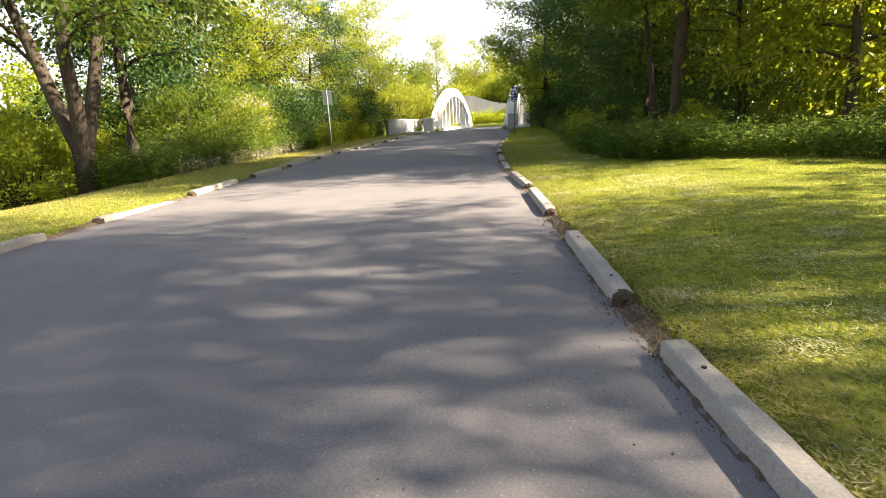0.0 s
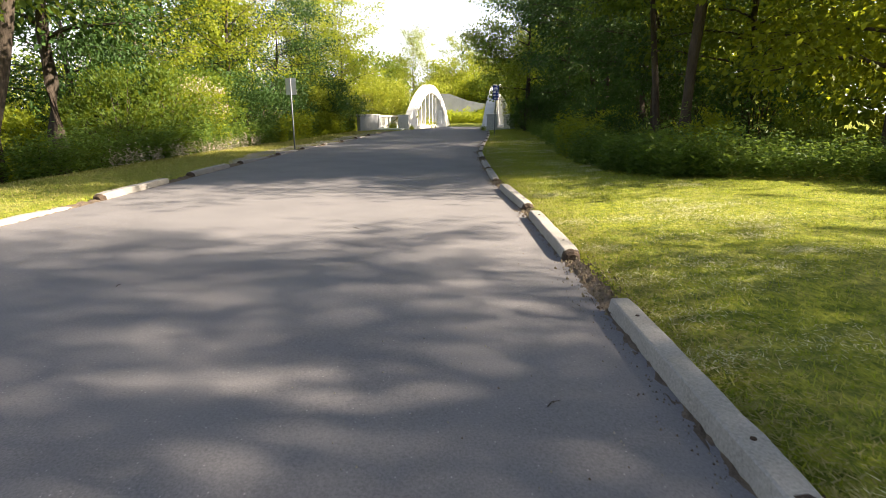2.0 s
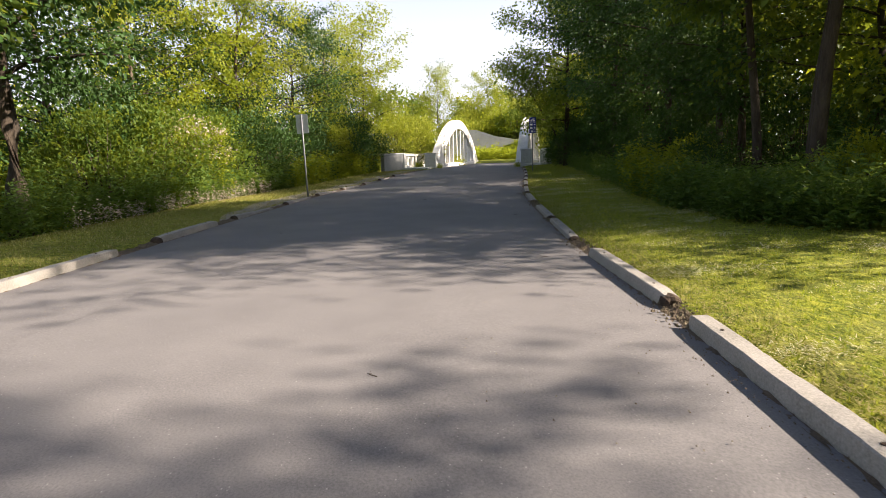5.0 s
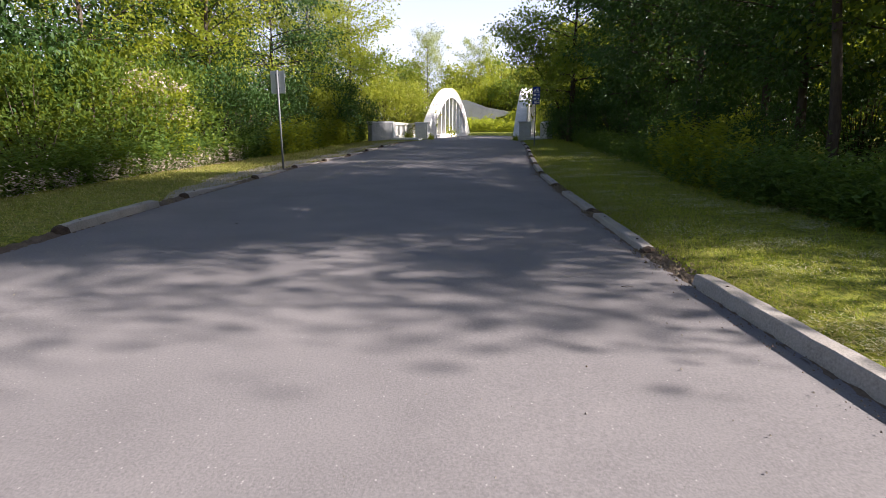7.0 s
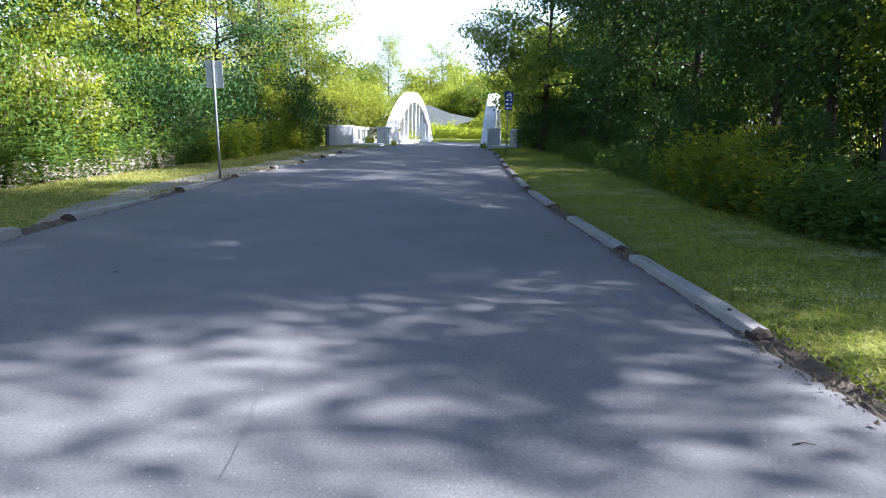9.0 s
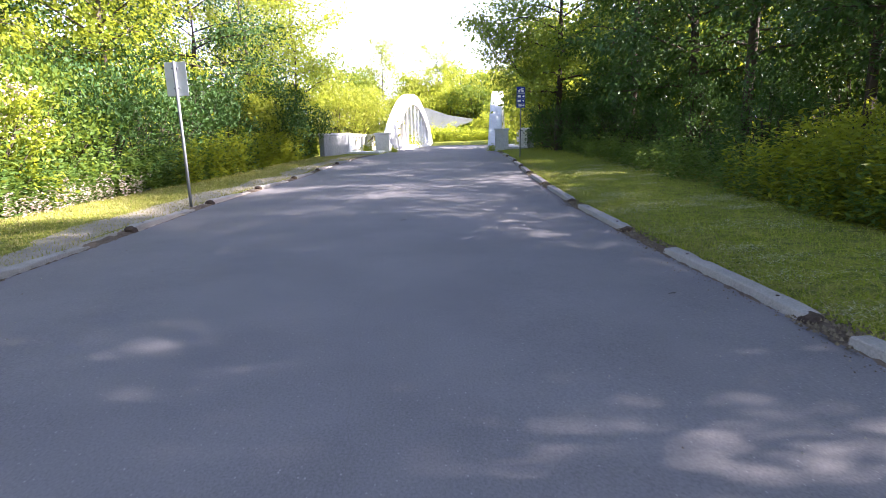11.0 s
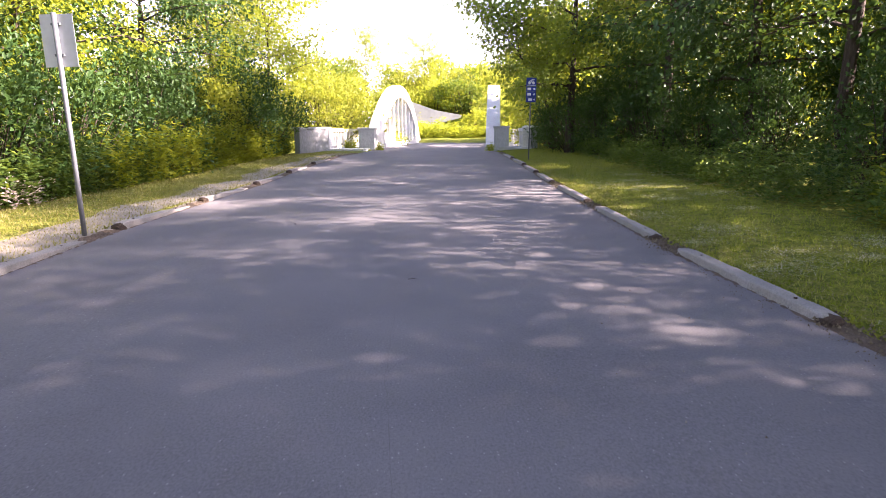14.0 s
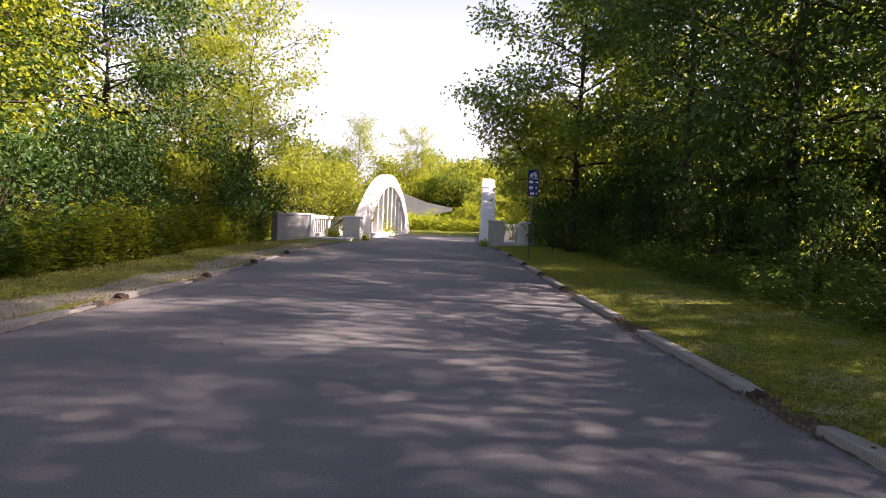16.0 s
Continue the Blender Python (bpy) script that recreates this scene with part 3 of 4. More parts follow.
# ---- trees ----
def grow(seed, height, radius, base, limbs, per, leaves, size, mat, bark, trunk_r, lean=(0, 0), sides=8, rise=0.45, stems=1, sigma=0.34, top=0.9):
    """Trunk and crown meshes of one broad-leaved tree at the origin."""
    rng = random.Random(seed)
    nr = np.random.default_rng(seed)
    tv, tf, cen, out = [], [], [], []
    mains = []
    for s in range(stems):
        a0 = 0
        pts, rad = [], []
        for i in range(9):
            t = i / 8
            h = height * top * t
            sp = (0.05 * min(h, 1) + 0.36 * max(0, h - 1.1) * (1 - 0.35 * t) if stems > 1 else 0)
            pts.append(Vector((lean[0] * t * t + math.cos(a0 + s * 6.28 / stems) * sp + rng.uniform(-0.07, 0.07) * t * 2, lean[1] * t * t + math.sin(a0 + s * 6.28 / stems) * sp + rng.uniform(-0.1, 0.1) * t * 2, h - (0.4 if i == 0 else 0))))
            rad.append(trunk_r * (1.28 if i == 0 else 1) * (1 - 0.86 * t) * (0.75 if stems > 1 else 1))
        tube(tv, tf, pts, rad, sides)
        mains.append((pts, rad))
    for i in range(limbs):
        pts, rad = mains[i % stems]
        t = base / height + (1 - base / height) * ((i + rng.random() * 0.8) / limbs)
        k = min(7.999, t * 8 / top * 0.98)
        k0 = int(k)
        p0 = pts[k0].lerp(pts[min(8, k0 + 1)], k - k0)
        r0 = max(0.02, (rad[k0] * 0.36))
        az = i * 2.39996 + rng.uniform(-0.5, 0.5)
        u = (t - base / height) / (1 - base / height)
        reach = radius * (0.35 + 0.65 * math.sqrt(max(0, 1 - (1.55 * u - 0.45) ** 2 / 1.25))) * rng.uniform(0.72, 1.12) * min(1, 0.6 + 2.2 * u)
        lift = rise * (0.75 + 1.1 * u) * rng.uniform(0.5, 1.4)
        lp = []
        for j in range(5):
            q = j / 4
            lp.append(p0 + Vector((math.cos(az + 0.25 * q) * reach * q, math.sin(az + 0.25 * q) * reach * q, reach * (lift * q - 0.28 * q * q) + rng.uniform(-0.08, 0.08))))
        tube(tv, tf, lp, [r0 * (1 - 0.8 * j / 4) for j in range(5)], 4)
        for j in range(per):
            q = 0.14 + 0.86 * (j + rng.random()) / per
            seg = min(3, int(q * 4))
            c = lp[seg].lerp(lp[seg + 1], q * 4 - seg)
            sa = az + (1 if j % 2 else -1) * rng.uniform(0.5, 1.3)
            sl = reach * rng.uniform(0.16, 0.40)
            tip = c + Vector((math.cos(sa) * sl, math.sin(sa) * sl, sl * rng.uniform(-0.45, 0.6)))
            tube(tv, tf, [c, c.lerp(tip, 0.55) + Vector((0, 0, 0.05)), tip], [r0 * 0.28, r0 * 0.18, 0.006], 3)
            m = int(leaves / (limbs * per) * rng.uniform(0.5, 1.5))
            w = nr.random((m, 1)) ** 0.7
            pos = np.array(c)[None] * (1 - w) + np.array(tip)[None] * w + nr.normal(0, 1, (m, 3)) * np.array([sigma * 1.15, sigma * 1.15, sigma * 0.8])
            cen.append(pos)
            o = pos - np.array(c)[None]
            out.append(o / (np.linalg.norm(o, axis=1)[:, None] + 0.05))
    cen, out = np.concatenate(cen), np.concatenate(out)
    trunk = mesh_from("trunk", tv, tf, bark, True)
    crown = leaf_mesh("crown", mat, cen, out, nr, size * 1.08, size * 0.74, 0.4, 0.62, 0.5)
    return trunk, crown


def plant(name, meshes, mats, m, label, category, group, scale=1.0):
    ob = root(name, m, label, category, group)
    ob.scale = (scale, scale, scale)
    names = ("trunk", "crown") if category == "tree" else ("branchwork", "foliage", "blossom")
    for n, me, mt in zip(names, meshes, mats):
        part(n, me, mt, ob)
    return ob


def shrub(seed, height, radius, leaves, size, mat, clumps=60, upright=0.0, flowers=0, sparse=1.0):
    """Stems and foliage of a bushy shrub with an uneven outline."""
    rng = random.Random(seed)
    nr = np.random.default_rng(seed)
    tv, tf, cen, out = [], [], [], []
    fl = []
    for i in range(clumps):
        az, w = rng.uniform(0, 6.283), rng.random()
        r = radius * math.sqrt(rng.random()) * (0.82 + 0.3 * noise.noise(Vector((math.cos(az) * 2, math.sin(az) * 2, seed))))
        dome = math.sqrt(max(0.05, 1 - (r / radius) ** 2 * 0.85))
        h = height * dome * (0.12 + 0.88 * w ** 0.6) * rng.uniform(0.85, 1.12)
        tip = Vector((math.cos(az) * r, math.sin(az) * r, h))
        foot = Vector((tip.x * 0.25, tip.y * 0.25, -0.15))
        tube(tv, tf, [foot, foot.lerp(tip, 0.5) + Vector((0, 0, 0.12 * h)), tip], [0.022, 0.014, 0.004], 3)
        m = int(leaves / clumps * rng.uniform(0.6, 1.4))
        s = radius * 0.125 * sparse
        pos = np.array(tip)[None] + nr.normal(0, 1, (m, 3)) * np.array([s, s, s * 0.8])
        pos[:, 2] = np.maximum(pos[:, 2], 0.03)
        cen.append(pos)
        o = pos - np.array(tip)[None] * np.array([0.6, 0.6, 0.5])
        out.append(o / (np.linalg.norm(o, axis=1)[:, None] + 0.05) + np.array([0, 0, upright]))
        if flowers and h > height * 0.45:
            fl.append(np.array(tip)[None] + nr.normal(0, 1, (flowers, 3)) * np.array([s, s, s * 0.5]) + np.array([0, 0, s * 0.9]))
    cen, out = np.concatenate(cen), np.concatenate(out)
    got = [mesh_from("stems", tv, tf, BARK, True), leaf_mesh("foliage", mat, cen, out, nr, size * 1.1, size * 0.62, 0.2, 0.62, 0.5)]
    if fl:
        c = np.concatenate(fl)
        got.append(leaf_mesh("flowers", BLOSSOM, c, np.tile([0, 0, 0.6], (len(c), 1)), nr, 0.07, 0.06, 0.0))
    return got


WOOD_A = grow(101, 11.5, 4.0, 2.5, 27, 7, 24000, 0.142, LEAF, BARK, 0.19, sigma=0.31)
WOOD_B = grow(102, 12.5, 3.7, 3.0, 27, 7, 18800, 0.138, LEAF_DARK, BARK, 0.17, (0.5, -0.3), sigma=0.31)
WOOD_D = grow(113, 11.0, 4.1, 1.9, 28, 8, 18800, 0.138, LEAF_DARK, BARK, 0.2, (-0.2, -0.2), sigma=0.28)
WOOD_C = grow(103, 9.5, 3.6, 1.7, 26, 7, 14900, 0.142, LEAF, BARK, 0.15, (-0.4, 0.2), sigma=0.31)
LOCUST = grow(104, 10.0, 3.5, 2.2, 26, 7, 14300, 0.120, LEAF_LIGHT, PALE_BARK, 0.17, (0.3, 0.0), rise=0.65, sigma=0.26)
MAPLE = grow(108, 9.5, 3.3, 1.9, 25, 7, 12300, 0.142, LEAF_LIGHT, BARK, 0.13, rise=0.55, sigma=0.26)
TALL = grow(109, 17.5, 4.3, 5.0, 26, 5, 8500, 0.23, LEAF, BARK, 0.24, rise=0.55, sigma=0.40)
HIGH = grow(110, 12.5, 4.4, 4.4, 30, 10, 21000, 0.159, LEAF, BARK, 0.15, (0.2, -2.6), rise=0.45, sigma=0.30)
SHADE = grow(114, 12.0, 4.6, 2.6, 30, 9, 24500, 0.146, LEAF, BARK, 0.2, sigma=0.30)
# crown in the light leaf, so its sunlit look is partly painted
LIT = grow(116, 11.5, 4.3, 1.5, 30, 9, 22000, 0.15, LEAF_LIGHT, BARK, 0.16, (0.2, -0.9), sigma=0.31)
SAPLING = grow(117, 6.2, 1.7, 2.4, 16, 6, 4600, 0.135, LEAF, BARK, 0.07, (-3.0, 0.2), sides=6, sigma=0.26)
STEM = grow(115, 10.5, 2.9, 4.6, 20, 7, 11700, 0.146, LEAF, BARK, 0.13, (1.3, 0.3), sigma=0.28)
SLIM = grow(105, 9.0, 2.5, 2.0, 24, 7, 9700, 0.125, LEAF_LIGHT, BARK, 0.11, rise=0.9, sigma=0.25)
FAR_A = grow(106, 11.0, 3.6, 1.0, 18, 5, 2700, 0.47, LEAF, BARK, 0.2, sides=5, sigma=0.75)
FAR_B = grow(107, 10.0, 2.6, 1.0, 18, 5, 2400, 0.45, LEAF_LIGHT, BARK, 0.17, sides=5, sigma=0.65, rise=0.5)
BUSH_A = shrub(201, 2.6, 1.7, 5200, 0.12, LEAF)
BUSH_B = shrub(202, 2.2, 1.5, 4000, 0.125, LEAF_LIGHT)
# dark leaf colour carries the shade of the hedge
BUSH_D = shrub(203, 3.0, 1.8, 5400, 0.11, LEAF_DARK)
BUSH_G = shrub(206, 4.6, 2.9, 12000, 0.15, LEAF_YELLOW, 120)
BUSH_Y = shrub(204, 3.0, 2.0, 4600, 0.15, LEAF_YELLOW, 70)
BUSH_N = shrub(207, 2.7, 1.7, 8500, 0.095, LEAF, 64)
BUSH_F = shrub(205, 2.7, 1.5, 4500, 0.10, LEAF_LIGHT, 55, flowers=34)


def tree(meshes, x, y, scale, turn, label, group="trees of the wood", mats=(None, None)):
    return plant("tree", meshes, mats, pose(x, y, land(x, y) - 0.05, 0, 0, turn), label, "tree", group, scale)


def bush(meshes, x, y, scale, turn, label, group="shrubs of the hedge"):
    return plant("shrub", meshes, (None,) * 3, pose(x, y, land(x, y) - 0.03, 0, 0, turn), label, "shrub", group, scale)


DARK_TREE, GREEN_TREE = "tall broad-leaved tree with dark trunk and dense shaded crown", "broad-leaved tree with full green crown at the wood's edge"
wood = [(HIGH, 6.35, 18.4, 0.98, 0), (LIT, 9.9, 16.1, 1.0, -90), (STEM, 6.55, 18.9, 1.0, 0), (WOOD_C, 9.4, 21.6, 0.95, 80), (MAPLE, 13.6, 17.6, 0.9, 140), (MAPLE, 15.6, 22.6, 0.9, 260), (MAPLE, 16.5, 18.4, 1.1, 200),
        (STEM, 6.65, 21.4, 0.95, 150), (WOOD_B, 7.4, 24.0, 0.72, 200), (WOOD_B, 7.8, 26.6, 0.72, 260), (WOOD_B, 7.3, 30.2, 0.92, 300), (WOOD_D, 7.5, 33.8, 0.98, 10), (WOOD_B, 7.0, 37.6, 0.95, 95),
        (WOOD_A, 5.5, 43.0, 1.05, 170), (TALL, 8.6, 44.8, 0.72, 222), (SLIM, 6.4, 51.0, 0.75, 40), (TALL, 12.8, 34.5, 0.75, 66), (TALL, 11.6, 40.0, 0.75, 190), (TALL, 12.6, 45.6, 0.7, 250)]
for i, (me, x, y, s, r) in enumerate(wood):
    tree(me, x, y, s, r, DARK_TREE if me is WOOD_B else GREEN_TREE)
# the trees whose shade falls across the first stretch of road
for me, x, y, s, r in [(SHADE, 12.3, 4.7, 1.05, 33), (TALL, 11.8, -1.2, 0.95, 130), (SHADE, 15.5, -4.0, 1.15, 230), (TALL, 15.6, 3.4, 1.0, 75), (WOOD_C, 10.5, -7.5, 1.2, 15)]:
    tree(me, x, y, s, r, DARK_TREE)
tree(SAPLING, 5.5, 45.4, 1.0, 0, "young leaning tree whose leafy boughs hang towards the bridge")
# far rank of the wood
for i, (x, y) in enumerate([(17, 26), (17, 33), (17.5, 40), (16, 47), (22, 22), (23, 30), (22, 38), (24, 47), (11, 50), (13, 56), (19, 55), (9.5, 62), (14, 66), (28, 26), (30, 36)]):
    tree((FAR_A, FAR_B)[i % 2], x, y, 0.85 + 0.06 * (i % 4), i * 47, "tree deep in the wood", "trees deep in the wood")

# the trees beyond the left verge
OAK = grow(111, 10.5, 4.3, 3.3, 30, 7, 16900, 0.159, LEAF, BARK, 0.31, (0.4, 0), rise=0.9, stems=3, sigma=0.34)
tree(OAK, -10.4, 17.3, 1.08, 185, "large tree forking low into three pale stems in the grass", "trees beside the verge")
WALNUT = grow(112, 11.0, 4.2, 3.6, 28, 7, 15600, 0.159, LEAF_DARK, BARK, 0.24, (0.3, 0.2), rise=0.75, sigma=0.32)
tree(WALNUT, -11.1, 21.0, 1.1, 10, "straight dark-trunked tree with high spreading crown", "trees beside the verge")
LIT_TREE = "light green tree with feathery sunlit crown behind the shrubs"
for me, x, y, s, r in [(LOCUST, -10.8, 35.0, 1.0, 30), (WOOD_D, -9.6, 39.6, 0.82, 100), (LOCUST, -8.2, 42.5, 0.85, 160), (LOCUST, -13.4, 31.0, 1.05, 220), (SLIM, -7.0, 46.6, 1.04, 280),
                       (WOOD_D, -13.6, 34.5, 0.9, 330), (WOOD_D, -13.5, 26.0, 0.85, 20), (FAR_B, -15.5, 45.0, 1.0, 60), (SLIM, -11.0, 48.5, 0.9, 90), (WOOD_C, -9.5, 52.5, 0.8, 140)]:
    tree(me, x, y, s, r, LIT_TREE if me in (LOCUST, SLIM) else GREEN_TREE, "trees behind the shrubs")
for i, (x, y) in enumerate([(-21, 20), (-25, 30), (-22, 38), (-20, 50), (-27, 12), (-32, 22), (-30, 44), (-36, 34), (-17, 58), (-24, 62), (-12, 66), (-40, 10), (-30, 2), (-36, -6), (-42, 50)]):
    tree((FAR_A, FAR_B)[i % 2], x, y, 0.40 + 0.05 * (i % 4), i * 61, "tree of the low wood down the slope", "trees down the slope")

# shrubs: green hedge along both sides
GREEN_BUSH, PALE_BUSH, DARK_BUSH = "dense green shrub in the hedge", "light green sunlit shrub in the hedge", "dark green shrub under the trees, shade put into its leaf colour"
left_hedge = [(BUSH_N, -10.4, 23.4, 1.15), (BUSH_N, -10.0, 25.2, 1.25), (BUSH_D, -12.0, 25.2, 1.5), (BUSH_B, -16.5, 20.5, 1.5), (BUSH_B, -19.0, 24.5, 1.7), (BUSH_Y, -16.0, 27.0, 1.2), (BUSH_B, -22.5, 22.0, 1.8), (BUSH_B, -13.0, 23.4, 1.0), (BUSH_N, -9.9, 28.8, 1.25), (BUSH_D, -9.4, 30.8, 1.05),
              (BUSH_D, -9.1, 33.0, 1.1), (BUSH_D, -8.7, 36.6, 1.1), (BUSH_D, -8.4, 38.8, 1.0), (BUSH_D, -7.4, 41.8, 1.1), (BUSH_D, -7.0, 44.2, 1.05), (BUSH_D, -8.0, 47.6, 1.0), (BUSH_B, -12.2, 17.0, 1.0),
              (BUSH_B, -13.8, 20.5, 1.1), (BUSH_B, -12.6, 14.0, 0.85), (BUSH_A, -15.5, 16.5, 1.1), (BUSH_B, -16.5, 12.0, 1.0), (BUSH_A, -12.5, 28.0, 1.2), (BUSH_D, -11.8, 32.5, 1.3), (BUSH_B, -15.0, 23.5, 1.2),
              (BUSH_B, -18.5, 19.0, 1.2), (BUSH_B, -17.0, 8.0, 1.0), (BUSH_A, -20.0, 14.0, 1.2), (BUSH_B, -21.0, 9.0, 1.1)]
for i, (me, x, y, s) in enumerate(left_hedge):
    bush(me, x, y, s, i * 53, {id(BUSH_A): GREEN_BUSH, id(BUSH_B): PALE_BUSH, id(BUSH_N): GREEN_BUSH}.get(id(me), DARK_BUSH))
bush(BUSH_F, -9.4, 26.4, 1.05, 0, "shrub with fading pale blossom among green leaves")
bush(BUSH_F, -10.6, 27.6, 1.0, 130, "shrub with fading pale blossom among green leaves")
bush(BUSH_Y, -8.2, 41.0, 1.05, 40, "yellow-green sunlit shrub at the verge", "yellow shrubs")
bush(BUSH_G, -5.5, 53.0, 1.03, 10, "large golden-leaved shrub behind the parapet", "yellow shrubs")
bush(BUSH_G, -3.2, 58.5, 0.9, 70, "large golden-leaved shrub behind the parapet", "yellow shrubs")
bush(BUSH_Y, -8.6, 58.5, 1.4, 150, "large golden-leaved shrub behind the parapet", "yellow shrubs")
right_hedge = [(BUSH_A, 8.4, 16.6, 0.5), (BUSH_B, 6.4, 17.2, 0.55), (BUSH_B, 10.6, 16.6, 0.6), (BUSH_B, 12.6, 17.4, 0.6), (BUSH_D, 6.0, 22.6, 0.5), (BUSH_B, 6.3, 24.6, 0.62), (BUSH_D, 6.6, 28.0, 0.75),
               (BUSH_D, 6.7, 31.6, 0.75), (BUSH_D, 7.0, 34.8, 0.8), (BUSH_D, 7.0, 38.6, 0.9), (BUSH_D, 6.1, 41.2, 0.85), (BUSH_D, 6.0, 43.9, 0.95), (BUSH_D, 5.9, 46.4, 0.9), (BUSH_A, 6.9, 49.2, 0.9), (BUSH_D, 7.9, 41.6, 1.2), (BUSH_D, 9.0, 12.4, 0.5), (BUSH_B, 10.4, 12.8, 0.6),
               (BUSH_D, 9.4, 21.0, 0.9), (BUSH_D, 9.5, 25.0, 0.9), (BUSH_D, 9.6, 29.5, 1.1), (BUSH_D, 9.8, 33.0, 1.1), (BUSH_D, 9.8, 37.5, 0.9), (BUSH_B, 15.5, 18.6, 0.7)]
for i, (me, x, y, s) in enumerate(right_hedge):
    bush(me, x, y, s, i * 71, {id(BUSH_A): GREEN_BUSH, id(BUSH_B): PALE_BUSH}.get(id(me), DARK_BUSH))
for i, (x, y, s) in enumerate([(6.9, 52.5, 1.2), (8.6, 58.0, 1.5), (5.6, 74.0, 1.3), (8.0, 77.0, 1.6), (2.0, 97.0, 1.6), (6.0, 99.0, 1.8), (10.5, 95.0, 1.8), (13.0, 84.0, 1.8), (-3.0, 99.0, 1.6)]):
    bush(BUSH_Y if i % 3 == 0 else BUSH_B, x, y, s * 0.8, i * 37, "yellow-green shrub in full sun beyond the bridge", "shrubs beyond the bridge")
for i, (x, y, s) in enumerate([(-1.0, 97, 1.5), (3.5, 98.5, 1.75), (7.5, 97, 1.7), (11.5, 99, 1.9), (15.5, 97, 1.8), (19.5, 94, 1.8), (5.5, 105, 2.2), (10.0, 106, 2.3), (15.0, 105, 2.3), (0.5, 106, 2.0)]):
    bush((BUSH_Y, BUSH_B, BUSH_A)[i % 3], x, y, s * (1.6 if i % 3 else 1.3), i * 41, "tall yellow-green bush in full sun in the distance", "shrubs beyond the bridge")
# distance
for i, (x, y, s) in enumerate([(-9, 110, 0.95), (9, 112, 0.9), (15, 110, 0.92), (21, 104, 0.95), (-13, 98, 1.0), (-20, 92, 1.0), (-28, 84, 1.0), (28, 96, 1.0),
                               (34, 84, 1.1), (40, 70, 1.1), (-36, 74, 1.1), (24, 74, 1.1), (19, 84, 1.0), (30, 60, 1.1), (45, 50, 1.2), (-48, 66, 1.2), (-50, 24, 1.1), (-52, 40, 1.1), (38, 30, 1.2), (26, 8, 1.2), (24, -4, 1.2),
                               (-1, 124, 1.05), (6, 124, 1.05), (14, 128, 1.1), (22, 122, 1.1), (-10, 126, 1.1)]):
    tree((FAR_A, FAR_B)[i % 2], x, y, s, i * 83, "distant tree beyond the river", "distant trees")
for x, y, s, r in ((-5.2, 102, 1.4, 10), (2.4, 103, 1.3, 120)):
    tree(SLIM, x, y, s, r, "slender tree standing above the distant bushes", "distant trees")
for me, x, y, s, r in [(FAR_A, -8.0, -12.0, 1.0, 0), (FAR_A, 8.0, -16.0, 1.1, 90), (FAR_A, 0, -46.0, 1.2, 40), (FAR_B, -9, -42.0, 1.2, 10), (FAR_A, 10, -40.0, 1.2, 200), (FAR_A, -18, -28, 1.1, 77), (FAR_B, 20, -26, 1.1, 31)]:
    tree(me, x, y, s, r, GREEN_TREE)


# ---- weeds, grass, litter ----
def weeds(name, spots, seed, mat, label, tall=(0.5, 1.15), per=13, size=0.12):
    """Leafy upright herbs, too many to count."""
    nr = np.random.default_rng(seed)
    cen, out = [], []
    for x, y in spots:
        h = nr.uniform(*tall) * (0.6 + 0.4 * nr.random() + 0.55 * abs(noise.noise(Vector((x * 0.7, y * 0.7, seed))))) * (1.5 if nr.random() > 0.97 else 1)
        z0 = land(x, y)
        t = np.sort(nr.random(per)) ** 0.8
        lean = nr.normal(0, 0.10, 2)
        p = np.stack([x + lean[0] * t * h, y + lean[1] * t * h, z0 + t * h], 1)
        a = nr.random(per) * 6.283
        cen.append(p)
        out.append(np.stack([np.cos(a), np.sin(a), np.full(per, 0.45)], 1))
    me = leaf_mesh(name, mat, np.concatenate(cen), np.concatenate(out), nr, size, size * 0.42, 0.1, 0.8, 0.25)
    return tagged(new(name, me), label, "weeds", kind="stuff")


def blades(name, spots, seed, mat, label, category, length=(0.04, 0.09), width=0.006, lie=0.0):
    """Single grass blades as slender triangles."""
    nr = np.random.default_rng(seed)
    n = len(spots)
    p = np.array([(x, y, land(x, y)) for x, y in spots])
    a = nr.random(n) * 6.283
    h = nr.uniform(length[0], length[1], n)
    side = np.stack([np.cos(a), np.sin(a), np.zeros(n)], 1) * (width * nr.uniform(0.7, 1.4, n))[:, None]
    bend = np.stack([-np.sin(a), np.cos(a), np.zeros(n)], 1)
    if lie:
        d = bend * h[:, None] + np.stack([np.zeros(n), np.zeros(n), nr.uniform(0, 0.35, n) * h], 1)
        p[:, 2] += nr.uniform(0.004, 0.04, n)
    else:
        d = np.stack([np.zeros(n), np.zeros(n), h], 1) + bend * (h * nr.uniform(-1.3, 1.3, n))[:, None]
    v = np.stack([p - side, p + side, p + d], 1).reshape(-1, 3)
    v[:, 2] -= 0.004
    me = bpy.data.meshes.new(name)
    me.vertices.add(n * 3)
    me.vertices.foreach_set("co", v.reshape(-1))
    me.loops.add(n * 3)
    me.loops.foreach_set("vertex_index", np.arange(n * 3, dtype=np.int32))
    me.polygons.add(n)
    me.polygons.foreach_set("loop_start", np.arange(0, n * 3, 3, dtype=np.int32))
    me.update(calc_edges=True)
    me.materials.append(mat)
    return tagged(new(name, me), label, category, kind="stuff")


HEDGE_R = [(-5, 12.0), (9, 10.5), (12.0, 9.0), (14.0, 7.6), (14.7, 4.7), (16, 4.1), (18, 3.9), (22, 3.9), (26, 4.35), (31, 4.75), (38, 5.1), (45, 5.6), (60, 7)]
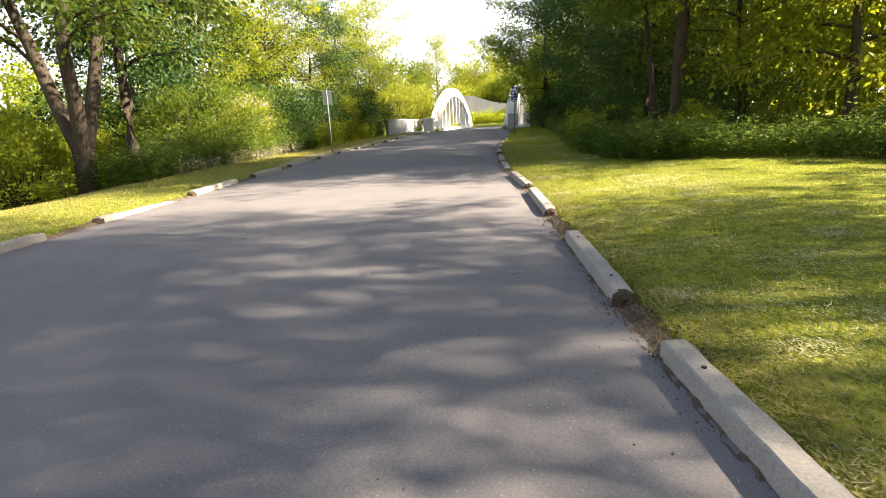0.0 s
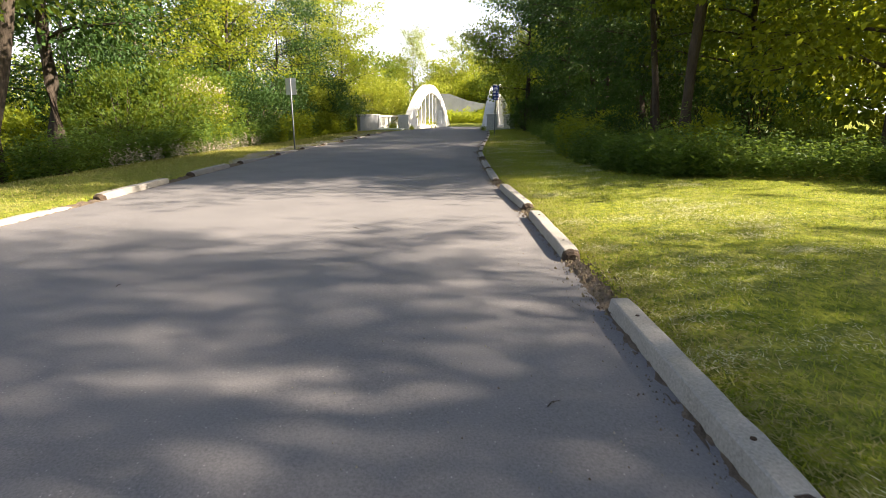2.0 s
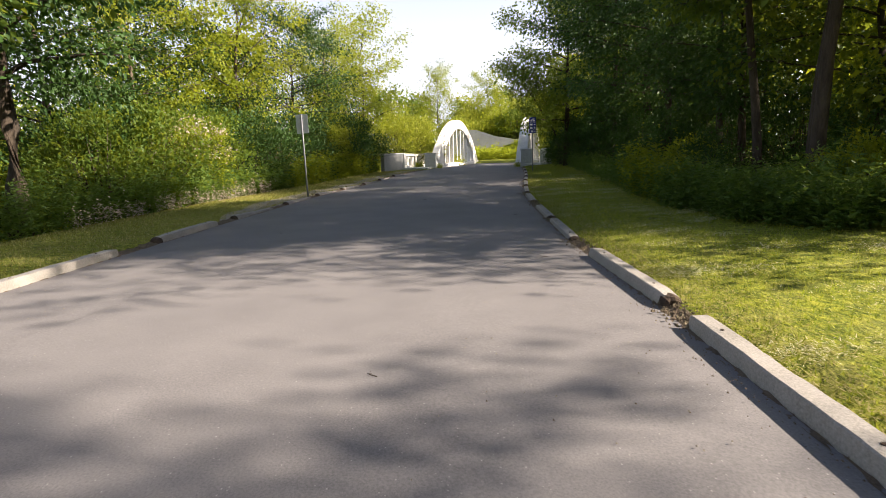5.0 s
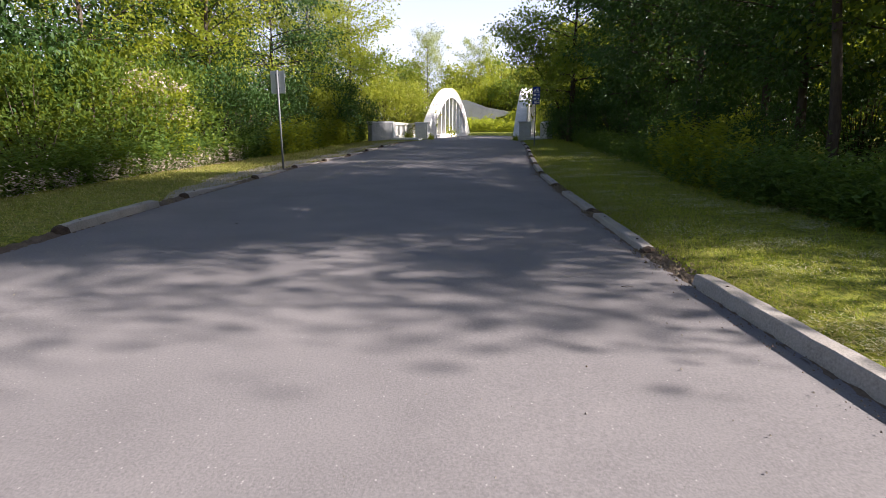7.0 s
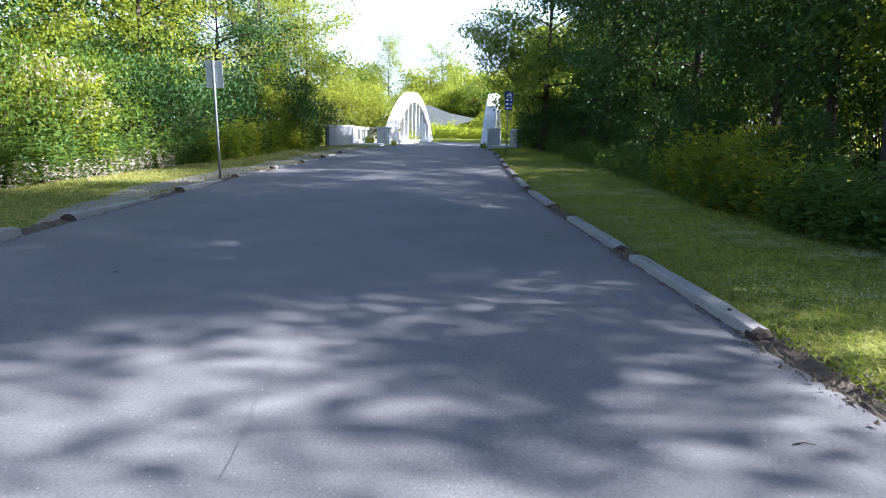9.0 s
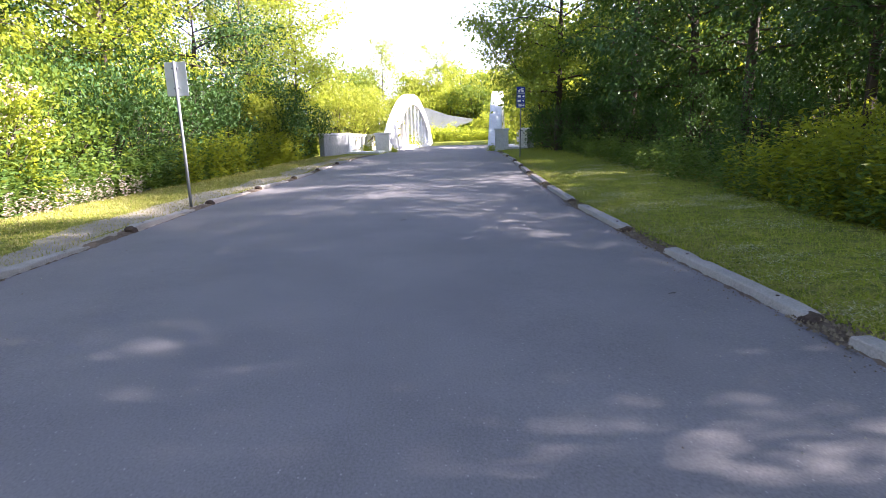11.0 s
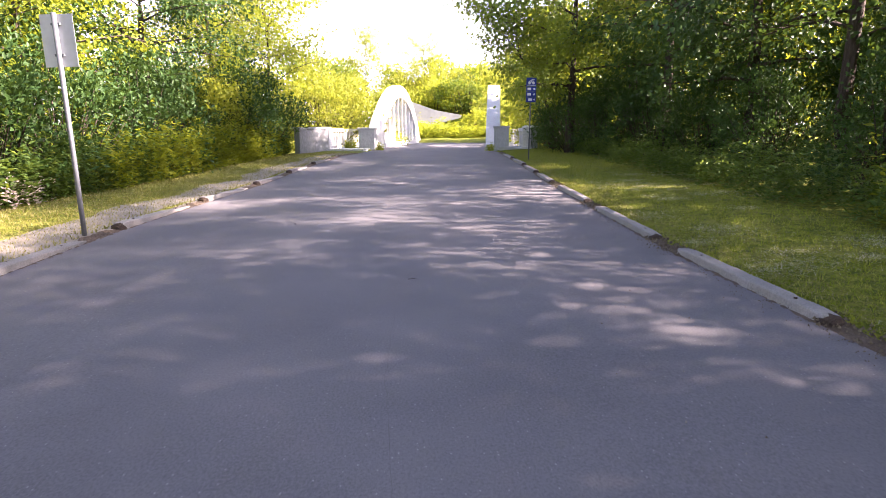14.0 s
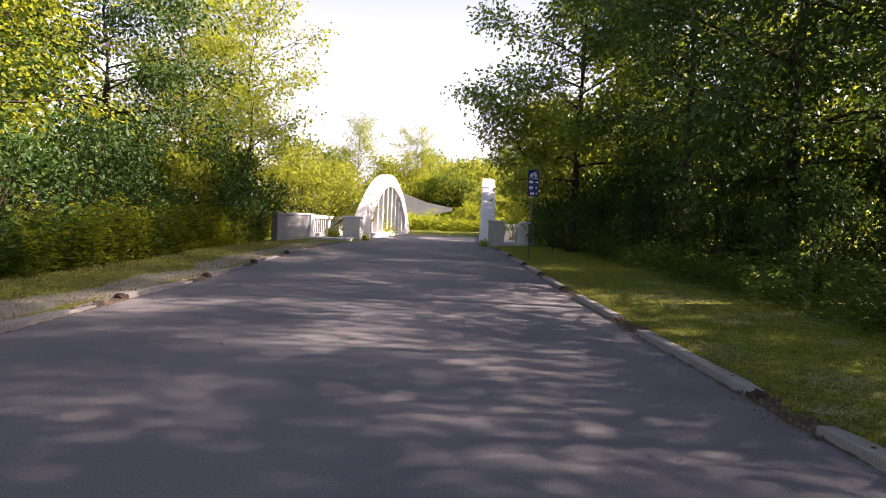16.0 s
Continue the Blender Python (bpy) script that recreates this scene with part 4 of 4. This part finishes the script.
HEDGE_L = [(-5, -11.5), (10, -11.0), (17, -9.6), (20, -8.8), (23, -8.5), (26, -8.2), (28.5, -8.2), (31, -7.5), (37, -7.0), (46, -6.1), (60, -6)]
rs = random.Random(31)
spots_r = []
while len(spots_r) < 5200:
    y = rs.uniform(11, 47) if rs.random() > 0.35 else rs.uniform(13, 20)
    x = knots(y, HEDGE_R) + abs(rs.gauss(0, 1.1)) + 0.25 * noise.noise(Vector((y * 0.7, 0, 3)))
    spots_r.append((x, y))
for k in range(1500):
    spots_r.append((rs.uniform(4.6, 14), 14.5 + abs(rs.gauss(0, 0.8)) + 0.12 * max(0, k % 97 - 60) / 10 + 0.25 * noise.noise(Vector((k, 0, 1)))))
weeds("tall_weeds", spots_r, 41, WEED, "tall leafy weeds growing under the trees along the mown grass", (0.4, 0.9), 11, 0.1)
spots_l = []
while len(spots_l) < 4000:
    y = rs.uniform(17, 47)
    spots_l.append((knots(y, HEDGE_L) - abs(rs.gauss(0, 0.8)) + 0.2 * noise.noise(Vector((y * 0.7, 5, 3))), y))
spots_s = [(knots(y, HEDGE_L) + 0.15 - abs(rs.gauss(0, 0.35)), y) for y in (rs.triangular(31, 46, 41) for k in range(1100))]
# same weeds in a lighter leaf colour that stands in for sun on them
weeds("tall_weeds", spots_s, 47, LEAF_LIGHT, "tall weeds in front of the shrubs, sunlight put into their yellow-green colour", (0.7, 1.5), 15, 0.14)
weeds("tall_weeds", spots_l, 42, WEED, "tall leafy weeds in front of the shrubs", (0.6, 1.25))
spots_f = [(rs.uniform(-6, 14), rs.uniform(74, 90)) for k in range(1500)]
spots_g = [(knots(y, HEDGE_R) + 0.1 + abs(rs.gauss(0, 0.5)), y) for y in (rs.triangular(19.5, 26, 22) for k in range(420))]
# lit patch of weeds, its brightness painted with the light leaf
weeds("tall_weeds", spots_g, 48, LEAF_LIGHT, "tall weeds at the wood's edge, sunlight put into their yellow-green colour", (0.6, 1.3), 15, 0.12)
spots_f += [(rs.uniform(-3, 9), rs.uniform(70.5, 75)) for k in range(900)]
weeds("meadow_weeds", spots_f, 43, LEAF_LIGHT, "tall sunlit weeds beyond the bridge", (0.6, 1.4), 14, 0.26)
spots_m = [(rs.uniform(-30, -10.5), rs.uniform(4, 20)) for k in range(1800)]
weeds("meadow_weeds", spots_m, 44, LEAF_LIGHT, "light green meadow weeds down the slope", (0.5, 1.2), 12, 0.16)


def scatter(n, seed, ylo, yhi, pick, power=1.6):
    r = random.Random(seed)
    got = []
    while len(got) < n:
        y = ylo + (yhi - ylo) * r.random() ** power
        x = pick(r, y)
        if x is not None:
            got.append((x, y))
    return got


blades("lawn_grass", scatter(100000, 51, 0.8, 46, lambda r, y: right_edge(y) + 0.2 + (knots(y, HEDGE_R) - right_edge(y)) * r.random() ** 1.25), 61, GRASS_BLADE,
       "short mown grass, yellow-green", "grass", (0.02, 0.06), 0.0045)
blades("dry_grass", scatter(24000, 53, 0.8, 40, lambda r, y: right_edge(y) + 0.2 + abs(r.gauss(0, 0.34))), 64, VERGE_BLADE,
       "dry straw-coloured grass along the kerb stones", "grass", (0.03, 0.085), 0.0042, 1.0)
blades("lawn_grass", scatter(60000, 52, 4, 46, lambda r, y: left_edge(y) - 0.18 - (left_edge(y) - knots(y, HEDGE_L)) * r.random(), 1.0), 62, VERGE_BLADE,
       "short mown grass on the verge, partly dry", "grass", (0.02, 0.055), 0.007)
hay = []
for k in range(125):
    y = rs.uniform(2, 34)
    x0 = right_edge(y) + rs.uniform(0.35, 3.4)
    s = rs.uniform(0.07, 0.22)
    hay += [(x0 + rs.gauss(0, s * 1.6), y + rs.gauss(0, s)) for j in range(300)]
hay = [(x, y) for x, y in hay if x > right_edge(y) + 0.2]
blades("grass_clippings", hay, 63, STRAW, "dry pale grass clippings lying on the lawn", "clippings", (0.02, 0.075), 0.0032, 1.0)


# worn soil strips in which the kerb stones are set
def soil_strip(edge, side, y0, y1, label):
    verts, faces, cols = [], [], 9
    ys = list(np.arange(y0, y1, 0.07))
    for y in ys:
        w = 0.18 + 0.08 * noise.noise(Vector((y * 0.9, side, 0))) + 0.09 * noise.noise(Vector((y * 4.5, side, 2)))
        for k in range(cols):
            d = -0.02 + (w + 0.02) * k / (cols - 1)
            z = road_z(y) - 0.018 + 0.05 * min(1, max(0, d) / 0.2) + 0.022 * noise.noise(Vector((d * 24, y * 16, side)))
            verts.append((edge(y) + side * d, y, z - (0.05 if k == cols - 1 else 0)))
    for j in range(len(ys) - 1):
        for k in range(cols - 1):
            c = j * cols + k
            faces.append((c, c + 1, c + cols + 1, c + cols) if side > 0 else (c, c + cols, c + cols + 1, c + 1))
    tagged(new("soil_strip", mesh_from("soil_strip", verts, faces, SOIL)), label, "soil", kind="structure")


soil_strip(right_edge, 1, -3, 46, "strip of worn brown soil with litter along the asphalt")
soil_strip(left_edge, -1, -3, 46, "strip of worn brown soil along the asphalt")


# dusty gravel shoulder on the far side of the road
def shoulder():
    verts, faces = [], []
    ys = list(np.arange(19, 46, 0.3))
    for y in ys:
        l = left_edge(y)
        w = 1.15 + 0.5 * noise.noise(Vector((y * 0.6, 2, 0))) + 0.25 * noise.noise(Vector((y * 2.3, 2, 0)))
        w *= min(1, (y - 18.8) / 4)
        for k in range(4):
            x = l - 0.02 - max(0.06, w) * k / 3 - 0.1
            verts.append((x, y, max(land(x, y), road_z(y) - 0.005) + (0.012 if k < 3 else -0.01)))
    for j in range(len(ys) - 1):
        for k in range(3):
            a = j * 4 + k
            faces.append((a, a + 4, a + 5, a + 1))
    tagged(new("gravel_shoulder", mesh_from("gravel_shoulder", verts, faces, GRAVEL, True)), "pale dusty gravel shoulder beside the asphalt", "shoulder", kind="structure")


shoulder()


# loose grit and litter on the asphalt
def grit(name, n, seed, mat, label, lo, hi, region, flat=0.6):
    r = random.Random(seed)
    verts, faces = [], []
    for k in range(n):
        x, y = region(r)
        s = r.uniform(lo, hi)
        z = max(road_z(y) + 0.012, road_z(y) + 0.03 if x > right_edge(y) + 0.1 else -9)
        b = len(verts)
        a = r.uniform(0, 6.28)
        for i in range(4):
            verts.append((x + math.cos(a + i * 1.57) * s * r.uniform(0.7, 1.2), y + math.sin(a + i * 1.57) * s * r.uniform(0.7, 1.2), z - 0.006))
        verts.append((x, y, z + s * flat))
        faces += [(b, b + 1, b + 4), (b + 1, b + 2, b + 4), (b + 2, b + 3, b + 4), (b + 3, b, b + 4)]
    tagged(new(name, mesh_from(name, verts, faces, mat)), label, "grit", kind="stuff")


def on_road(r):
    y = 1 + 40 * r.random() ** 1.4
    l, q = left_edge(y), right_edge(y)
    return l + (q - l) * r.random(), y


def road_side(r):
    y = 1 + 34 * r.random()
    return right_edge(y) - abs(r.gauss(0, 0.10)), y


def in_gaps(r):
    i = r.randrange(1, 10)
    y = r.uniform(RIGHT_KERBS[i][1] - 0.15, RIGHT_KERBS[i + 1][0] + 0.15)
    return right_edge(y) + 0.14 + r.gauss(0, 0.10), y


grit("leaf_litter", 2600, 8, LITTER, "brown dry leaf litter and crumbs between the kerb stones", 0.005, 0.018, in_gaps, 1.0)
grit("road_grit", 1500, 5, GRAVEL, "small pale stones scattered on the asphalt", 0.003, 0.009, on_road)
grit("road_litter", 300, 6, SOIL, "dark leaf crumbs scattered on the asphalt", 0.003, 0.009, on_road, 0.3)
grit("edge_litter", 1600, 7, SOIL, "dark soil crumbs along the kerb stones", 0.002, 0.008, road_side, 0.5)


# hairline cracks along the road
def crack(x0, y0, y1, wob, seed, width=0.0025):
    verts, faces = [], []
    ys = list(np.arange(y0, y1, 0.12))
    for y in ys:
        x = x0 + wob * noise.noise(Vector((y * 0.45, seed, 0))) + 0.03 * noise.noise(Vector((y * 4, seed, 3)))
        l, r = left_edge(y) - 0.12, right_edge(y) + 0.03
        u = (x - l) / (r - l)
        z = road_z(y) + 0.03 * (1 - (2 * u - 1) ** 2) - 0.015 + 0.003
        w = width * (0.5 + noise.random() * 0.8)
        verts += [(x - w, y, z), (x + w, y, z)]
    faces = [(2 * i, 2 * i + 1, 2 * i + 3, 2 * i + 2) for i in range(len(ys) - 1)]
    tagged(new("road_crack", mesh_from("road_crack", verts, faces, CRACK)), "thin dark crack running along the asphalt", "crack", "cracks in the asphalt")


CRACK = plain("crack_tar", (0.145, 0.135, 0.13), 0.9)
for x0, y0, y1, wob, sd in ((-1.55, 14, 36, 0.25, 2), (-3.6, 4, 28, 0.3, 4)):
    crack(x0, y0, y1, wob, sd)


# pale seeding weeds at the foot of the far hedge, tufts by the pedestals
pale = []
while len(pale) < 420:
    y = rs.uniform(19.5, 30)
    pale.append((knots(y, HEDGE_L) + rs.uniform(-0.25, 0.25), y))
weeds("pale_weeds", pale, 45, BLOSSOM, "pale seeding weeds at the foot of the hedge", (0.25, 0.6), 7, 0.07)
tufts = []
for u, v in ((0.75, -0.75), (-0.62, -0.55), (-0.9, -0.35), (6.0, -0.7)):
    c = BRIDGE @ Vector((u, v, 0))
    tufts += [(c.x + rs.gauss(0, 0.14), c.y + rs.gauss(0, 0.12)) for k in range(26)]
weeds("pedestal_weeds", tufts, 46, LEAF_LIGHT, "tufts of light green weeds at the foot of the pedestals", (0.18, 0.42), 12, 0.11)


def twig(x, y, turn, seed):
    r = random.Random(seed)
    v, f = [], []
    n = r.uniform(0.05, 0.11)
    tube(v, f, [(0, 0, 0.006), (n * 0.5, r.uniform(-0.02, 0.02), 0.010), (n, r.uniform(-0.03, 0.03), 0.007)], [0.004, 0.003, 0.0015], 5)
    tube(v, f, [(n * 0.5, 0, 0.010), (n * 0.7, n * 0.2, 0.012)], [0.002, 0.001], 4)
    ob = new("twig", mesh_from("twig", v, f, BARK, True))
    l, q = left_edge(y) - 0.12, right_edge(y) + 0.03
    u = (x - l) / (q - l)
    ob.matrix_basis = pose(x, y, road_z(y) + 0.03 * (1 - (2 * u - 1) ** 2) - 0.015, 0, 0, turn)
    tagged(ob, "small dry fallen twig lying on the asphalt", "twig", "fallen twigs")


for i, (x, y) in enumerate(((0.85, 14.3), (-2.2, 7.6), (-0.6, 10.2), (0.9, 19.4), (-3.4, 17.2), (-1.4, 23.8), (1.0, 5.6), (-2.9, 27.0))):
    twig(x, y, i * 67, i)
